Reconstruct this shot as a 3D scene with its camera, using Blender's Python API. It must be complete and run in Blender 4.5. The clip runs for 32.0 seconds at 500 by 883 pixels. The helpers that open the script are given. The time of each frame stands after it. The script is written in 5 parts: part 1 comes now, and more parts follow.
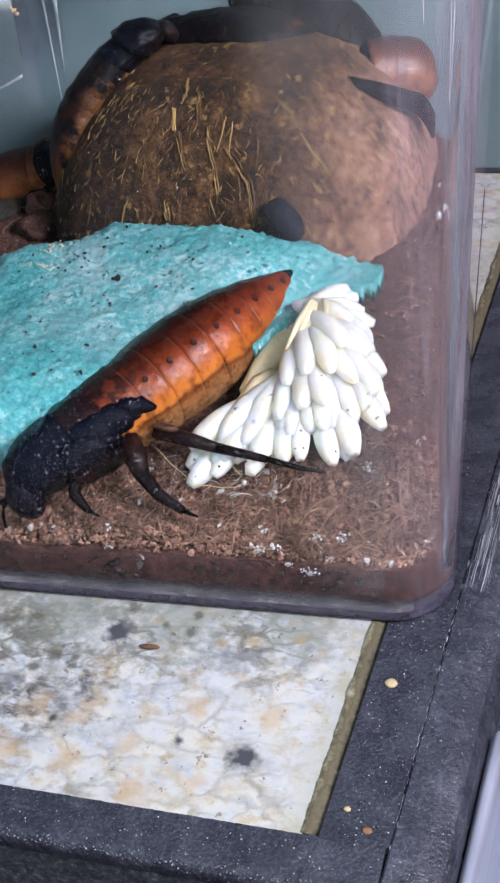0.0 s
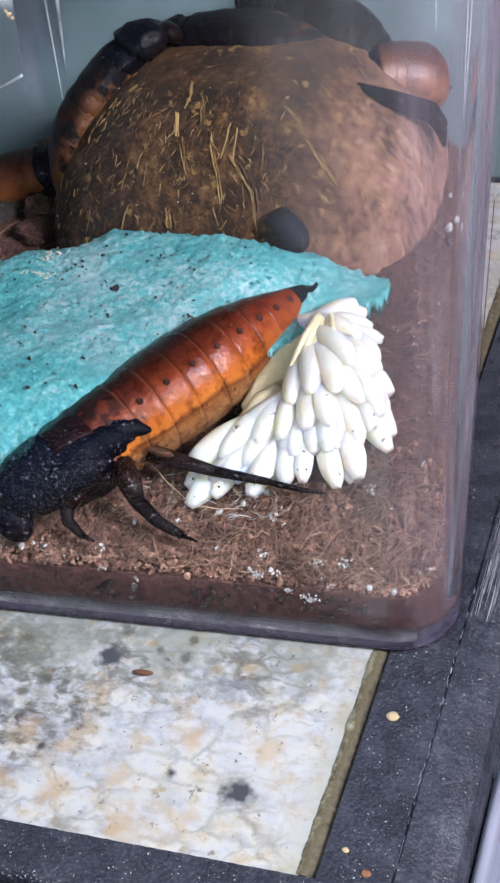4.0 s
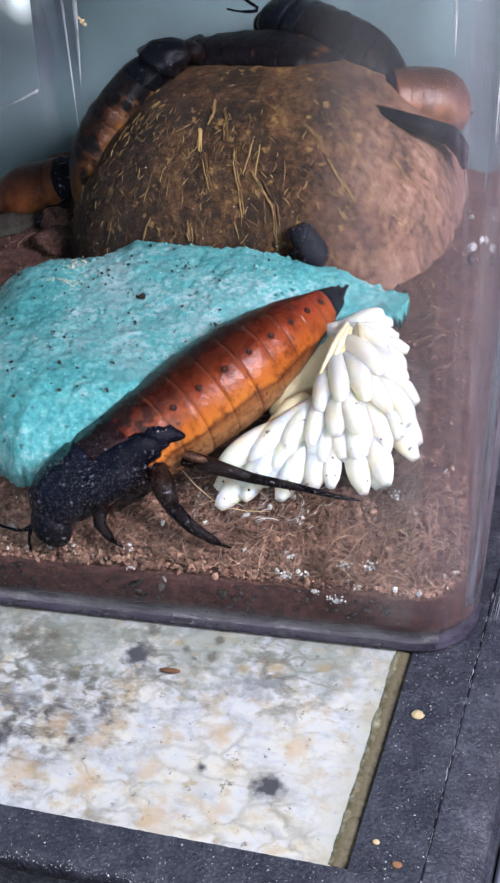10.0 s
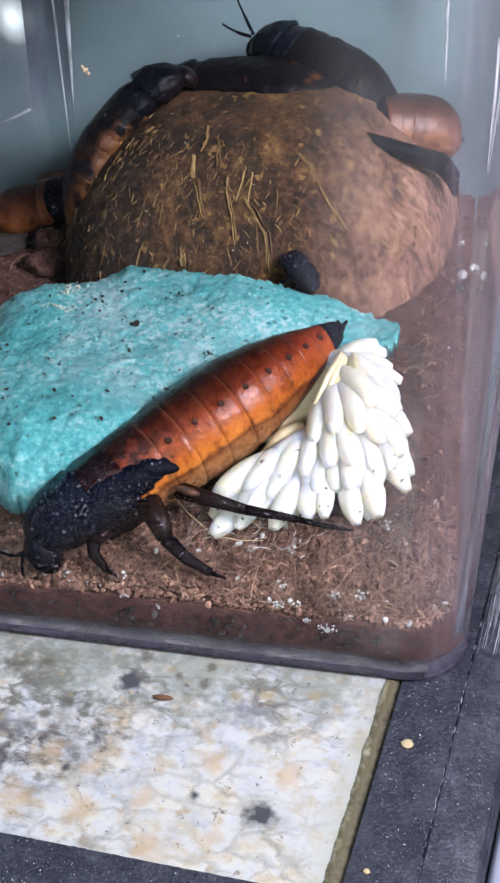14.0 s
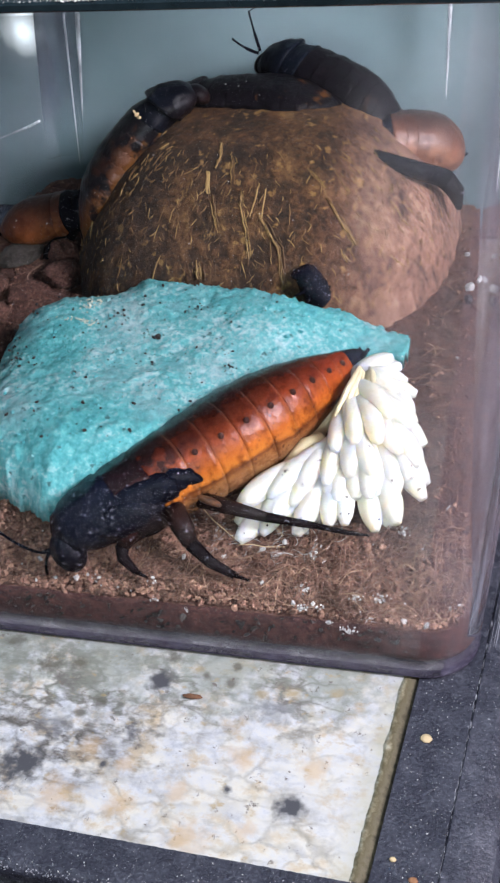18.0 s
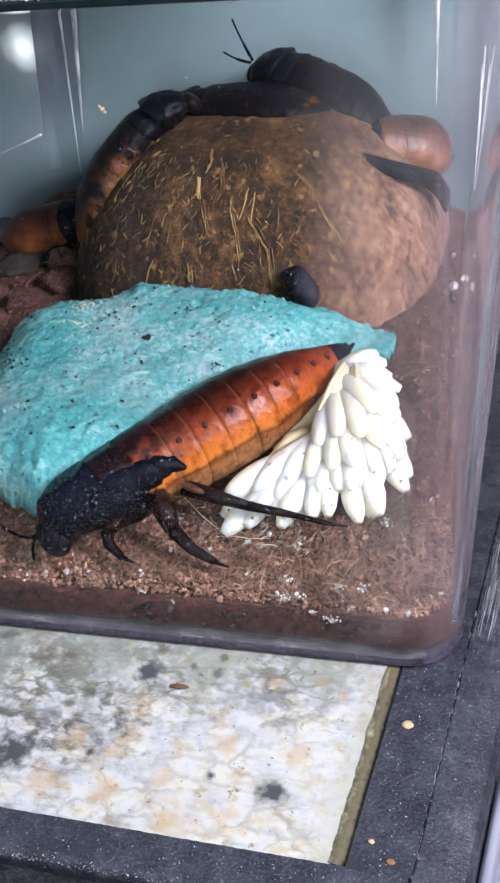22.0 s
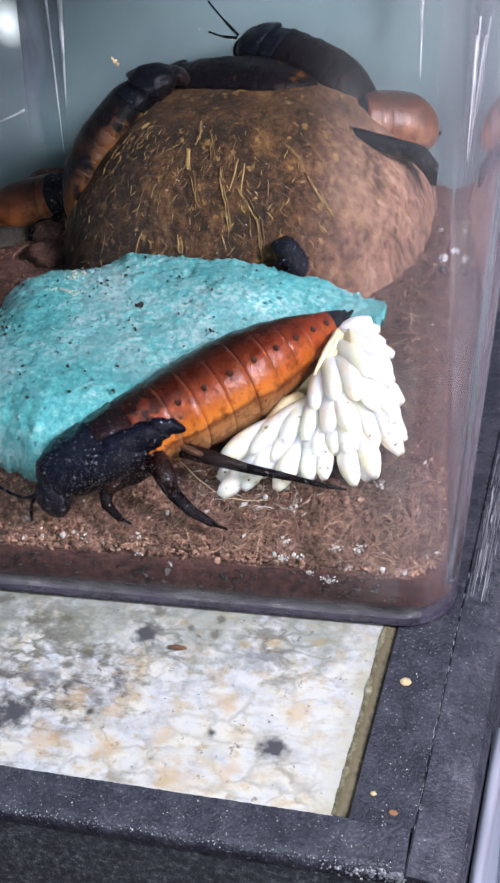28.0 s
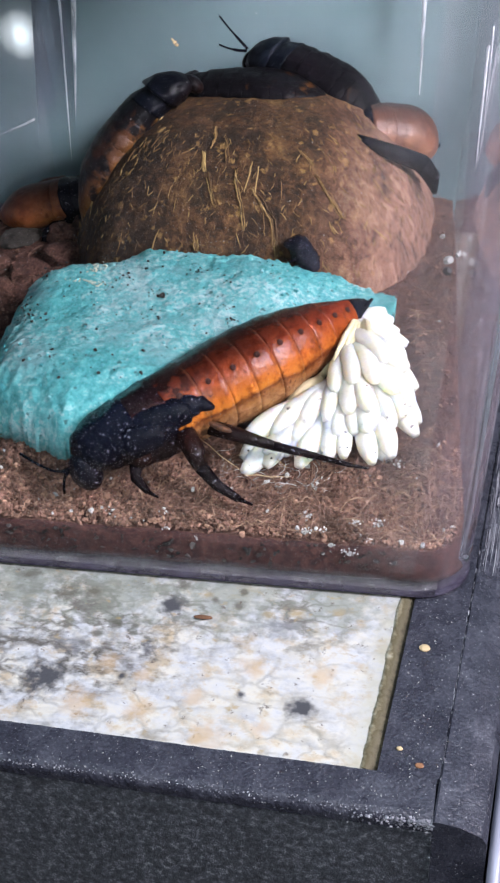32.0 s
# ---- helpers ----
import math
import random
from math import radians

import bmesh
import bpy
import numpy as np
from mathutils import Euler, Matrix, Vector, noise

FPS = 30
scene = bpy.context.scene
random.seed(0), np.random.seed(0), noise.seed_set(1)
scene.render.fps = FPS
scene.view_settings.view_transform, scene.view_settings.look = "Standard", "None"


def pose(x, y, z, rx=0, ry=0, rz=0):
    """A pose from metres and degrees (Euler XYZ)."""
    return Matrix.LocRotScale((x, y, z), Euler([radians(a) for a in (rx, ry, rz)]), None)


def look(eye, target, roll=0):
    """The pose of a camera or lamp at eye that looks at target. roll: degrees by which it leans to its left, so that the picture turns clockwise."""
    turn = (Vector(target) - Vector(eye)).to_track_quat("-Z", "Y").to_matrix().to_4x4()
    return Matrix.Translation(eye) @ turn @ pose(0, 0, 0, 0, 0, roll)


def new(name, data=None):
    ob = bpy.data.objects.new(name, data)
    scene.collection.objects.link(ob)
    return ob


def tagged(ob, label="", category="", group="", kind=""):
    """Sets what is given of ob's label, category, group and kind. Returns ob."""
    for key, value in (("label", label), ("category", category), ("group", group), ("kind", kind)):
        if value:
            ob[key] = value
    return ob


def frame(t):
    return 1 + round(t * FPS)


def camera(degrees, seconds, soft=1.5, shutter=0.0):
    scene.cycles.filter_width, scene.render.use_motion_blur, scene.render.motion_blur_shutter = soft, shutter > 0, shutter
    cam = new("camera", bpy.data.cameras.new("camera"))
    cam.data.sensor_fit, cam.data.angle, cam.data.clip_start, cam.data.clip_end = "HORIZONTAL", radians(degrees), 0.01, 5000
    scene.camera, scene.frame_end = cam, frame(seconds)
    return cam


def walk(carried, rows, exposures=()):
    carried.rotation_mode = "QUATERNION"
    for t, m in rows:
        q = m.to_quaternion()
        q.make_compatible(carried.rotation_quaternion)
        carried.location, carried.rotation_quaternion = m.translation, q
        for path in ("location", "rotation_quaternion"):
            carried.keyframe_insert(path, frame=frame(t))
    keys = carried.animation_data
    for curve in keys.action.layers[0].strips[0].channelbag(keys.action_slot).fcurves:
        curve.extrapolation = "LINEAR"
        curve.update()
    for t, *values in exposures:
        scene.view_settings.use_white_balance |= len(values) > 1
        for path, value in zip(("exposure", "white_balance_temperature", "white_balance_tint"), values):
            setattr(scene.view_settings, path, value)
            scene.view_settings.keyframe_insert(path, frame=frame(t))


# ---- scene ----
cam = camera(22.20, 32.0, 2.4)
PATH = [
    (0, 0.0426, -0.1024, 0.1676, 50.58, 8.08, 15.72),
    (0.5, 0.0447, -0.1012, 0.1680, 50.67, 8.66, 16.14),
    (1, 0.0430, -0.0976, 0.1650, 50.81, 8.25, 16.26),
    (1.5, 0.0440, -0.0976, 0.1649, 50.78, 8.46, 16.41),
    (2, 0.0399, -0.0976, 0.1650, 51.00, 7.76, 16.48),
    (2.5, 0.0386, -0.0969, 0.1670, 51.01, 7.69, 16.46),
    (3, 0.0380, -0.0951, 0.1657, 50.61, 7.51, 16.34),
    (3.5, 0.0400, -0.0946, 0.1659, 50.40, 7.46, 16.24),
    (5.5, 0.0351, -0.0926, 0.1631, 51.57, 6.24, 16.21),
    (6, 0.0306, -0.0957, 0.1617, 51.84, 5.41, 15.61),
    (6.5, 0.0316, -0.0996, 0.1658, 51.77, 5.82, 16.03),
    (7, 0.0305, -0.0988, 0.1655, 51.90, 5.94, 15.98),
    (7.5, 0.0303, -0.0998, 0.1680, 51.70, 5.38, 15.65),
    (8, 0.0328, -0.1017, 0.1689, 51.92, 5.68, 15.76),
    (8.5, 0.0327, -0.1000, 0.1694, 52.16, 5.85, 15.93),
    (9, 0.0317, -0.0998, 0.1685, 52.19, 6.15, 15.93),
    (9.5, 0.0236, -0.1015, 0.1673, 51.83, 4.64, 15.54),
    (10, 0.0304, -0.1043, 0.1673, 51.74, 5.41, 15.58),
    (10.5, 0.0318, -0.1008, 0.1659, 51.98, 6.05, 16.13),
    (11, 0.0362, -0.0956, 0.1655, 52.25, 6.83, 16.43),
    (11.5, 0.0356, -0.0960, 0.1682, 51.83, 6.34, 16.41),
    (12, 0.0355, -0.0956, 0.1653, 51.88, 6.56, 16.30),
    (12.5, 0.0326, -0.0979, 0.1699, 51.63, 5.68, 16.10),
    (13, 0.0330, -0.1044, 0.1711, 52.04, 5.60, 15.66),
    (13.5, 0.0278, -0.1041, 0.1744, 51.36, 4.50, 15.21),
    (14, 0.0285, -0.1035, 0.1741, 51.55, 4.58, 15.14),
    (14.5, 0.0291, -0.1018, 0.1712, 51.86, 4.96, 15.33),
    (16.5, 0.0226, -0.1066, 0.1792, 50.78, 4.13, 14.42),
    (17, 0.0224, -0.1088, 0.1806, 50.84, 4.29, 14.53),
    (17.5, 0.0209, -0.1105, 0.1833, 50.75, 4.24, 14.17),
    (18, 0.0214, -0.1114, 0.1860, 50.74, 3.98, 13.95),
    (18.5, 0.0296, -0.1166, 0.1831, 51.61, 4.78, 14.16),
    (19, 0.0296, -0.1171, 0.1876, 51.79, 5.12, 14.50),
    (19.5, 0.0236, -0.1165, 0.1872, 51.71, 4.36, 14.03),
    (20, 0.0264, -0.1129, 0.1879, 51.85, 4.66, 14.18),
    (20.5, 0.0227, -0.1121, 0.1857, 51.81, 4.36, 14.03),
    (21, 0.0260, -0.1161, 0.1847, 52.03, 4.76, 14.04),
    (21.5, 0.0343, -0.1178, 0.1842, 52.38, 5.84, 14.66),
    (22, 0.0324, -0.1161, 0.1833, 51.95, 5.46, 14.75),
    (22.5, 0.0323, -0.1135, 0.1832, 52.33, 5.44, 15.19),
    (23, 0.0329, -0.1098, 0.1781, 52.63, 5.68, 15.45),
    (23.5, 0.0278, -0.1114, 0.1823, 51.98, 5.03, 15.21),
    (24, 0.0253, -0.1155, 0.1763, 52.16, 4.74, 14.69),
    (24.5, 0.0197, -0.1172, 0.1778, 52.26, 4.27, 14.34),
    (25, 0.0184, -0.1194, 0.1795, 52.11, 4.00, 13.60),
    (25.5, 0.0199, -0.1275, 0.1850, 51.55, 2.07, 12.70),
    (26, 0.0293, -0.1272, 0.1797, 52.12, 4.71, 13.33),
    (26.5, 0.0307, -0.1276, 0.1804, 51.89, 5.38, 13.70),
    (28.5, 0.0215, -0.1234, 0.1783, 51.96, 3.71, 12.92),
    (29, 0.0179, -0.1244, 0.1768, 53.00, 3.33, 12.84),
    (29.5, 0.0253, -0.1299, 0.1789, 53.06, 3.87, 12.82),
    (30, 0.0155, -0.1321, 0.1812, 53.19, 2.89, 12.17),
    (30.5, 0.0100, -0.1298, 0.1856, 53.28, 2.49, 11.62),
    (31, 0.0107, -0.1375, 0.1877, 53.68, 1.19, 10.73),
    (31.5, 0.0207, -0.1423, 0.1850, 53.43, 2.61, 11.58),
    (32, 0.0149, -0.1437, 0.1764, 53.85, 2.45, 11.69),
]
walk(cam, [(t, pose(x, y, z, rx, ry, rz)) for t, x, y, z, rx, ry, rz in PATH],
     [(0, -0.17, 6250, 10), (3, -0.15, 6250, 10), (6, -0.11, 6300, 10), (12, -0.09, 6300, 10), (18, -0.05, 6420, 10), (20, -0.01, 6420, 10), (24, 0.03, 6420, 10), (29, 0.02, 6420, 10), (32, 0.03, 6420, 10)])

# ---- light ----
world = bpy.data.worlds.new("world")
scene.world = world
world.use_nodes = True
world.node_tree.nodes["Background"].inputs[0].default_value = (0.55, 0.68, 0.8, 1)
world.node_tree.nodes["Background"].inputs[1].default_value = 0.25


def area_lamp(name, eye, target, size, watts, colour):
    data = bpy.data.lights.new(name, "AREA")
    data.shape, data.size, data.energy, data.color = "DISK", size, watts, colour
    ob = new(name, data)
    ob.matrix_world = look(eye, target)
    return ob


area_lamp("key_lamp", (-0.005, -0.115, 0.128), (-0.025, 0.06, 0.01), 0.016, 0.092, (0.90, 0.95, 1.0))
area_lamp("side_lamp", (0.40, -0.06, 0.36), (-0.02, 0.14, 0.03), 0.14, 3.9, (0.97, 0.90, 1.0))
# soft fill from above, added to lift dim parts; stands for no real lamp
area_lamp("overhead_fill", (-0.1, -0.1, 1.3), (-0.05, 0.1, 0.0), 0.5, 8.0, (0.70, 0.86, 1.0))
scene.view_settings.exposure = 0.0


# ---- materials ----
def nodes_of(name):
    m = bpy.data.materials.new(name)
    m.use_nodes = True
    nt = m.node_tree
    return m, nt, nt.nodes["Principled BSDF"]


def link(nt, a, b):
    nt.links.new(a, b)


def coords(nt, scale=(1, 1, 1)):
    tc = nt.nodes.new("ShaderNodeTexCoord")
    mp = nt.nodes.new("ShaderNodeMapping")
    mp.inputs["Scale"].default_value = scale
    link(nt, tc.outputs["Object"], mp.inputs["Vector"])
    return mp.outputs["Vector"]


def noise_tex(nt, vec, scale, detail=4.0, rough=0.6):
    n = nt.nodes.new("ShaderNodeTexNoise")
    n.inputs["Scale"].default_value, n.inputs["Detail"].default_value, n.inputs["Roughness"].default_value = scale, detail, rough
    link(nt, vec, n.inputs["Vector"])
    return n.outputs["Fac"]


def ramp(nt, fac, stops):
    r = nt.nodes.new("ShaderNodeValToRGB")
    e = r.color_ramp.elements
    while len(e) < len(stops):
        e.new(0.5)
    for el, (p, c) in zip(e, stops):
        el.position, el.color = p, (*c, 1)
    link(nt, fac, r.inputs["Fac"])
    return r.outputs["Color"]


def mixed(nt, fac, a, b, mode="MIX"):
    m = nt.nodes.new("ShaderNodeMix")
    m.data_type, m.blend_type = "RGBA", mode
    for sock, val in ((m.inputs["Factor"], fac), (m.inputs["A"], a), (m.inputs["B"], b)):
        if isinstance(val, (int, float)):
            sock.default_value = val
        elif isinstance(val, tuple):
            sock.default_value = (*val, 1)
        else:
            link(nt, val, sock)
    return m.outputs["Result"]


def bumped(nt, bsdf, height, strength=0.4, distance=0.0005):
    b = nt.nodes.new("ShaderNodeBump")
    b.inputs["Strength"].default_value, b.inputs["Distance"].default_value = strength, distance
    link(nt, height, b.inputs["Height"])
    link(nt, b.outputs["Normal"], bsdf.inputs["Normal"])


def speckled(name, stops, scale, rough, fine=4.0, bump=0.4, dist=0.0004, metal=0.0, stretch=(1, 1, 1), spec=0.5):
    """Two scales of noise through a colour ramp, with relief from the finer one."""
    m, nt, bsdf = nodes_of(name)
    v = coords(nt, stretch)
    big, small = noise_tex(nt, v, scale), noise_tex(nt, v, scale * fine, 5.0, 0.7)
    both = mixed(nt, 0.5, big, small)
    link(nt, ramp(nt, both, stops), bsdf.inputs["Base Color"])
    bsdf.inputs["Roughness"].default_value, bsdf.inputs["Metallic"].default_value = rough, metal
    bsdf.inputs["Specular IOR Level"].default_value = spec
    bumped(nt, bsdf, small, bump, dist)
    return m


def stone_black(name, lift=1.0, grain=1500, relief=0.0004):
    m, nt, bsdf = nodes_of(name)
    v = coords(nt)
    big, fine = noise_tex(nt, v, 120, 5, 0.65), noise_tex(nt, v, grain, 3, 0.7)
    dark, mid, pale = [tuple(lift * k for k in c) for c in ((0.014, 0.014, 0.021), (0.034, 0.0345, 0.048), (0.085, 0.087, 0.108))]
    col = ramp(nt, mixed(nt, 0.5, big, fine), [(0.34, dark), (0.52, mid), (0.66, pale), (0.78, (0.30, 0.30, 0.33))])
    dust = ramp(nt, noise_tex(nt, v, 2300, 2, 0.6), [(0.67, (0, 0, 0)), (0.73, (1, 1, 1))])
    smear = ramp(nt, noise_tex(nt, v, 85, 6, 0.7), [(0.55, (0, 0, 0)), (0.75, (0.35, 0.35, 0.35))])
    col = mixed(nt, smear, col, (0.16, 0.17, 0.2))
    col = mixed(nt, dust, col, (0.5, 0.5, 0.52))
    link(nt, col, bsdf.inputs["Base Color"])
    link(nt, ramp(nt, big, [(0.35, (0.16, 0.16, 0.16)), (0.65, (0.42, 0.42, 0.42))]), bsdf.inputs["Roughness"])
    bumped(nt, bsdf, fine, 0.8, relief)
    return m


def blotch_mask(nt, vec, x, y, size, wobble):
    """One blotch round a place, for stone colour and painted shade: 1 inside, 0 outside."""
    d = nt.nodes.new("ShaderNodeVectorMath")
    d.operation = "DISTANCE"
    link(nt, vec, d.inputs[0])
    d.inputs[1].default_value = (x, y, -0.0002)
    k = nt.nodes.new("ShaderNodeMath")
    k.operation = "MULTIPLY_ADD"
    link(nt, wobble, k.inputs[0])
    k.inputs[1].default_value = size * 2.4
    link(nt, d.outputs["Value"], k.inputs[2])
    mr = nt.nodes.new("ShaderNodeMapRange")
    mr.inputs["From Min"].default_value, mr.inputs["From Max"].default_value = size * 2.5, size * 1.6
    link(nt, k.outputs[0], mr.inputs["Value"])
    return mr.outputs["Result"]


def faded(nt, fac, k):
    m = nt.nodes.new("ShaderNodeMath")
    m.operation = "MULTIPLY"
    link(nt, fac, m.inputs[0])
    m.inputs[1].default_value = k
    return m.outputs[0]


def ridge(nt, vec, scale, width, rough=0.6):
    """Thin wandering lines where a noise crosses its middle."""
    n = noise_tex(nt, vec, scale, 6, rough)
    d = nt.nodes.new("ShaderNodeMath")
    d.operation = "SUBTRACT"
    link(nt, n, d.inputs[0])
    d.inputs[1].default_value = 0.5
    k = nt.nodes.new("ShaderNodeMath")
    k.operation = "ABSOLUTE"
    link(nt, d.outputs[0], k.inputs[0])
    return ramp(nt, k.outputs[0], [(0.0, (1, 1, 1)), (width, (0, 0, 0))])


def marble():
    m, nt, bsdf = nodes_of("marble")
    v = coords(nt)
    long = coords(nt, (0.9, 1.15, 1))
    wob = noise_tex(nt, v, 420, 3, 0.6)
    cloud = noise_tex(nt, long, 110, 9, 0.76)
    c = ramp(nt, cloud, [(0.30, (0.30, 0.30, 0.33)), (0.39, (0.53, 0.54, 0.58)), (0.47, (0.66, 0.66, 0.675)), (0.60, (0.74, 0.70, 0.62))])
    tan = ramp(nt, noise_tex(nt, coords(nt, (1, 1.2, 3)), 190, 6, 0.66), [(0.51, (0, 0, 0)), (0.64, (0.75, 0.75, 0.75))])
    c = mixed(nt, tan, c, (0.56, 0.42, 0.25))
    # grey mottling and fine dark veins, thickest in a few places; near the tank partly painted shade
    where = ramp(nt, noise_tex(nt, v, 60, 3, 0.6), [(0.50, (0.10, 0.10, 0.10)), (0.64, (0.55, 0.55, 0.55))])
    for x, y, size in ((-0.062, 0.030, 0.016), (-0.040, 0.036, 0.012), (-0.020, 0.036, 0.010), (-0.080, 0.018, 0.014)):
        where = mixed(nt, 1.0, where, blotch_mask(nt, v, x, y, size, wob), "LIGHTEN")
    mott = ramp(nt, noise_tex(nt, coords(nt, (0.9, 1.3, 1)), 170, 9, 0.76), [(0.49, (0, 0, 0)), (0.59, (0.48, 0.48, 0.48))])
    c = mixed(nt, mixed(nt, 1.0, mott, where, "MULTIPLY"), c, (0.33, 0.345, 0.33))
    vein = ridge(nt, coords(nt, (0.75, 1.4, 1)), 60, 0.03, 0.55)
    c = mixed(nt, mixed(nt, 1.0, vein, where, "MULTIPLY"), c, (0.15, 0.135, 0.11))
    crack = ridge(nt, coords(nt, (0.8, 1.5, 1)), 44, 0.05, 0.62)
    left = mixed(nt, 1.0, blotch_mask(nt, v, -0.066, 0.024, 0.022, wob), blotch_mask(nt, v, -0.090, 0.020, 0.030, wob), "LIGHTEN")
    c = mixed(nt, mixed(nt, 1.0, crack, left, "MULTIPLY"), c, (0.09, 0.08, 0.07))
    # pale crystals with crisp dark borders
    cell = nt.nodes.new("ShaderNodeTexVoronoi")
    cell.feature = "DISTANCE_TO_EDGE"
    cell.inputs["Scale"].default_value = 170
    swirl = nt.nodes.new("ShaderNodeVectorMath")
    swirl.operation = "MULTIPLY_ADD"
    wavy = nt.nodes.new("ShaderNodeTexNoise")
    wavy.inputs["Scale"].default_value, wavy.inputs["Detail"].default_value = 190, 5
    link(nt, v, wavy.inputs["Vector"])
    link(nt, wavy.outputs["Color"], swirl.inputs[0])
    swirl.inputs[1].default_value = (0.011, 0.008, 0.0)
    link(nt, coords(nt, (0.8, 1.25, 1)), swirl.inputs[2])
    link(nt, swirl.outputs[0], cell.inputs["Vector"])
    border = ramp(nt, cell.outputs["Distance"], [(0.0, (1, 1, 1)), (0.14, (0, 0, 0))])
    thick = ramp(nt, noise_tex(nt, v, 95, 4, 0.65), [(0.44, (0.04, 0.04, 0.04)), (0.62, (0.85, 0.85, 0.85))])
    c = mixed(nt, mixed(nt, 1.0, border, mixed(nt, 0.5, thick, where), "MULTIPLY"), c, (0.17, 0.155, 0.14))
    # grey-green shade along the tank's foot, put into the tile colour
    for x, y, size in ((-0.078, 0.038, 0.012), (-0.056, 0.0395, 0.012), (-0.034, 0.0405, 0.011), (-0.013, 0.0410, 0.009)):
        c = mixed(nt, faded(nt, blotch_mask(nt, v, x, y, size, wob), 0.7), c, (0.27, 0.29, 0.24))
    # the stone turns creamy towards its corner
    for x, y, size in ((-0.010, 0.012, 0.016), (-0.030, 0.003, 0.016)):
        c = mixed(nt, faded(nt, blotch_mask(nt, v, x, y, size, wob), 0.22), c, (0.74, 0.68, 0.55))
    specks = ramp(nt, noise_tex(nt, v, 380, 5, 0.74), [(0.62, (0, 0, 0)), (0.67, (0.9, 0.9, 0.9))])
    c = mixed(nt, specks, c, (0.16, 0.13, 0.11))
    fleck = ramp(nt, noise_tex(nt, coords(nt, (1, 1.4, 2)), 300, 4, 0.6), [(0.62, (0, 0, 0)), (0.72, (0.7, 0.7, 0.7))])
    c = mixed(nt, fleck, c, (0.46, 0.33, 0.15))
    for x, y, size in ((-0.0155, 0.0120, 0.0026), (-0.0650, 0.0120, 0.0042), (-0.0270, 0.0137, 0.0008), (-0.0472, 0.0227, 0.0015), (-0.0456, 0.0349, 0.0026), (-0.0504, 0.0146, 0.0009)):
        c = mixed(nt, blotch_mask(nt, v, x, y, size, wob), c, (0.085, 0.085, 0.095))
    # small dark and ochre inclusions, most of them close to the tank
    for x, y, size in ((-0.0770, 0.0396, 0.0018), (-0.0683, 0.0351, 0.0022), (-0.0626, 0.0361, 0.0015), (-0.0450, 0.0412, 0.0014), (-0.0324, 0.0369, 0.0012), (-0.0605, 0.0220, 0.0016), (-0.0555, 0.0275, 0.0016), (-0.0374, 0.0376, 0.0009), (-0.0322, 0.0410, 0.0009), (-0.0585, 0.0250, 0.0012)):
        c = mixed(nt, faded(nt, blotch_mask(nt, v, x, y, size, wob), 0.75), c, (0.11, 0.10, 0.075))
    for x, y, size in ((-0.0260, 0.0354, 0.0013), (-0.0204, 0.0366, 0.0015), (-0.0123, 0.0376, 0.0012), (-0.0395, 0.0390, 0.0012)):
        c = mixed(nt, faded(nt, blotch_mask(nt, v, x, y, size, wob), 0.6), c, (0.40, 0.29, 0.13))
    for x, y, size in ((-0.0228, 0.0320, 0.0032), (-0.0619, 0.0215, 0.0030)):
        c = mixed(nt, faded(nt, blotch_mask(nt, v, x, y, size, wob), 0.55), c, (0.20, 0.21, 0.24))
    for x, y, size in ((-0.0356, 0.0115, 0.0020), (-0.0131, 0.0209, 0.0026), (-0.0316, 0.0030, 0.0036), (-0.0568, 0.0071, 0.0034), (-0.0450, 0.0070, 0.0024), (-0.0265, 0.0207, 0.0026), (-0.0220, 0.0065, 0.0018), (-0.0464, 0.0154, 0.0018), (-0.0538, 0.0178, 0.0022)):
        c = mixed(nt, faded(nt, blotch_mask(nt, v, x, y, size, wob), 0.55), c, (0.62, 0.43, 0.25))
    sep = nt.nodes.new("ShaderNodeSeparateXYZ")
    link(nt, v, sep.inputs[0])
    edge = nt.nodes.new("ShaderNodeMapRange")
    edge.inputs["From Min"].default_value, edge.inputs["From Max"].default_value = -0.0076, -0.0038
    lean = nt.nodes.new("ShaderNodeMath")
    lean.operation = "MULTIPLY_ADD"
    link(nt, sep.outputs["Y"], lean.inputs[0])
    lean.inputs[1].default_value = -0.05
    link(nt, sep.outputs["X"], lean.inputs[2])
    link(nt, lean.outputs[0], edge.inputs["Value"])
    c = mixed(nt, faded(nt, mixed(nt, 1.0, edge.outputs["Result"], ramp(nt, cloud, [(0.36, (0.3, 0.3, 0.3)), (0.56, (1, 1, 1))]), "MULTIPLY"), 0.75), c, (0.50, 0.48, 0.38))
    link(nt, c, bsdf.inputs["Base Color"])
    bsdf.inputs["Roughness"].default_value = 0.32
    bumped(nt, bsdf, cloud, 0.5, 0.0005)
    return m


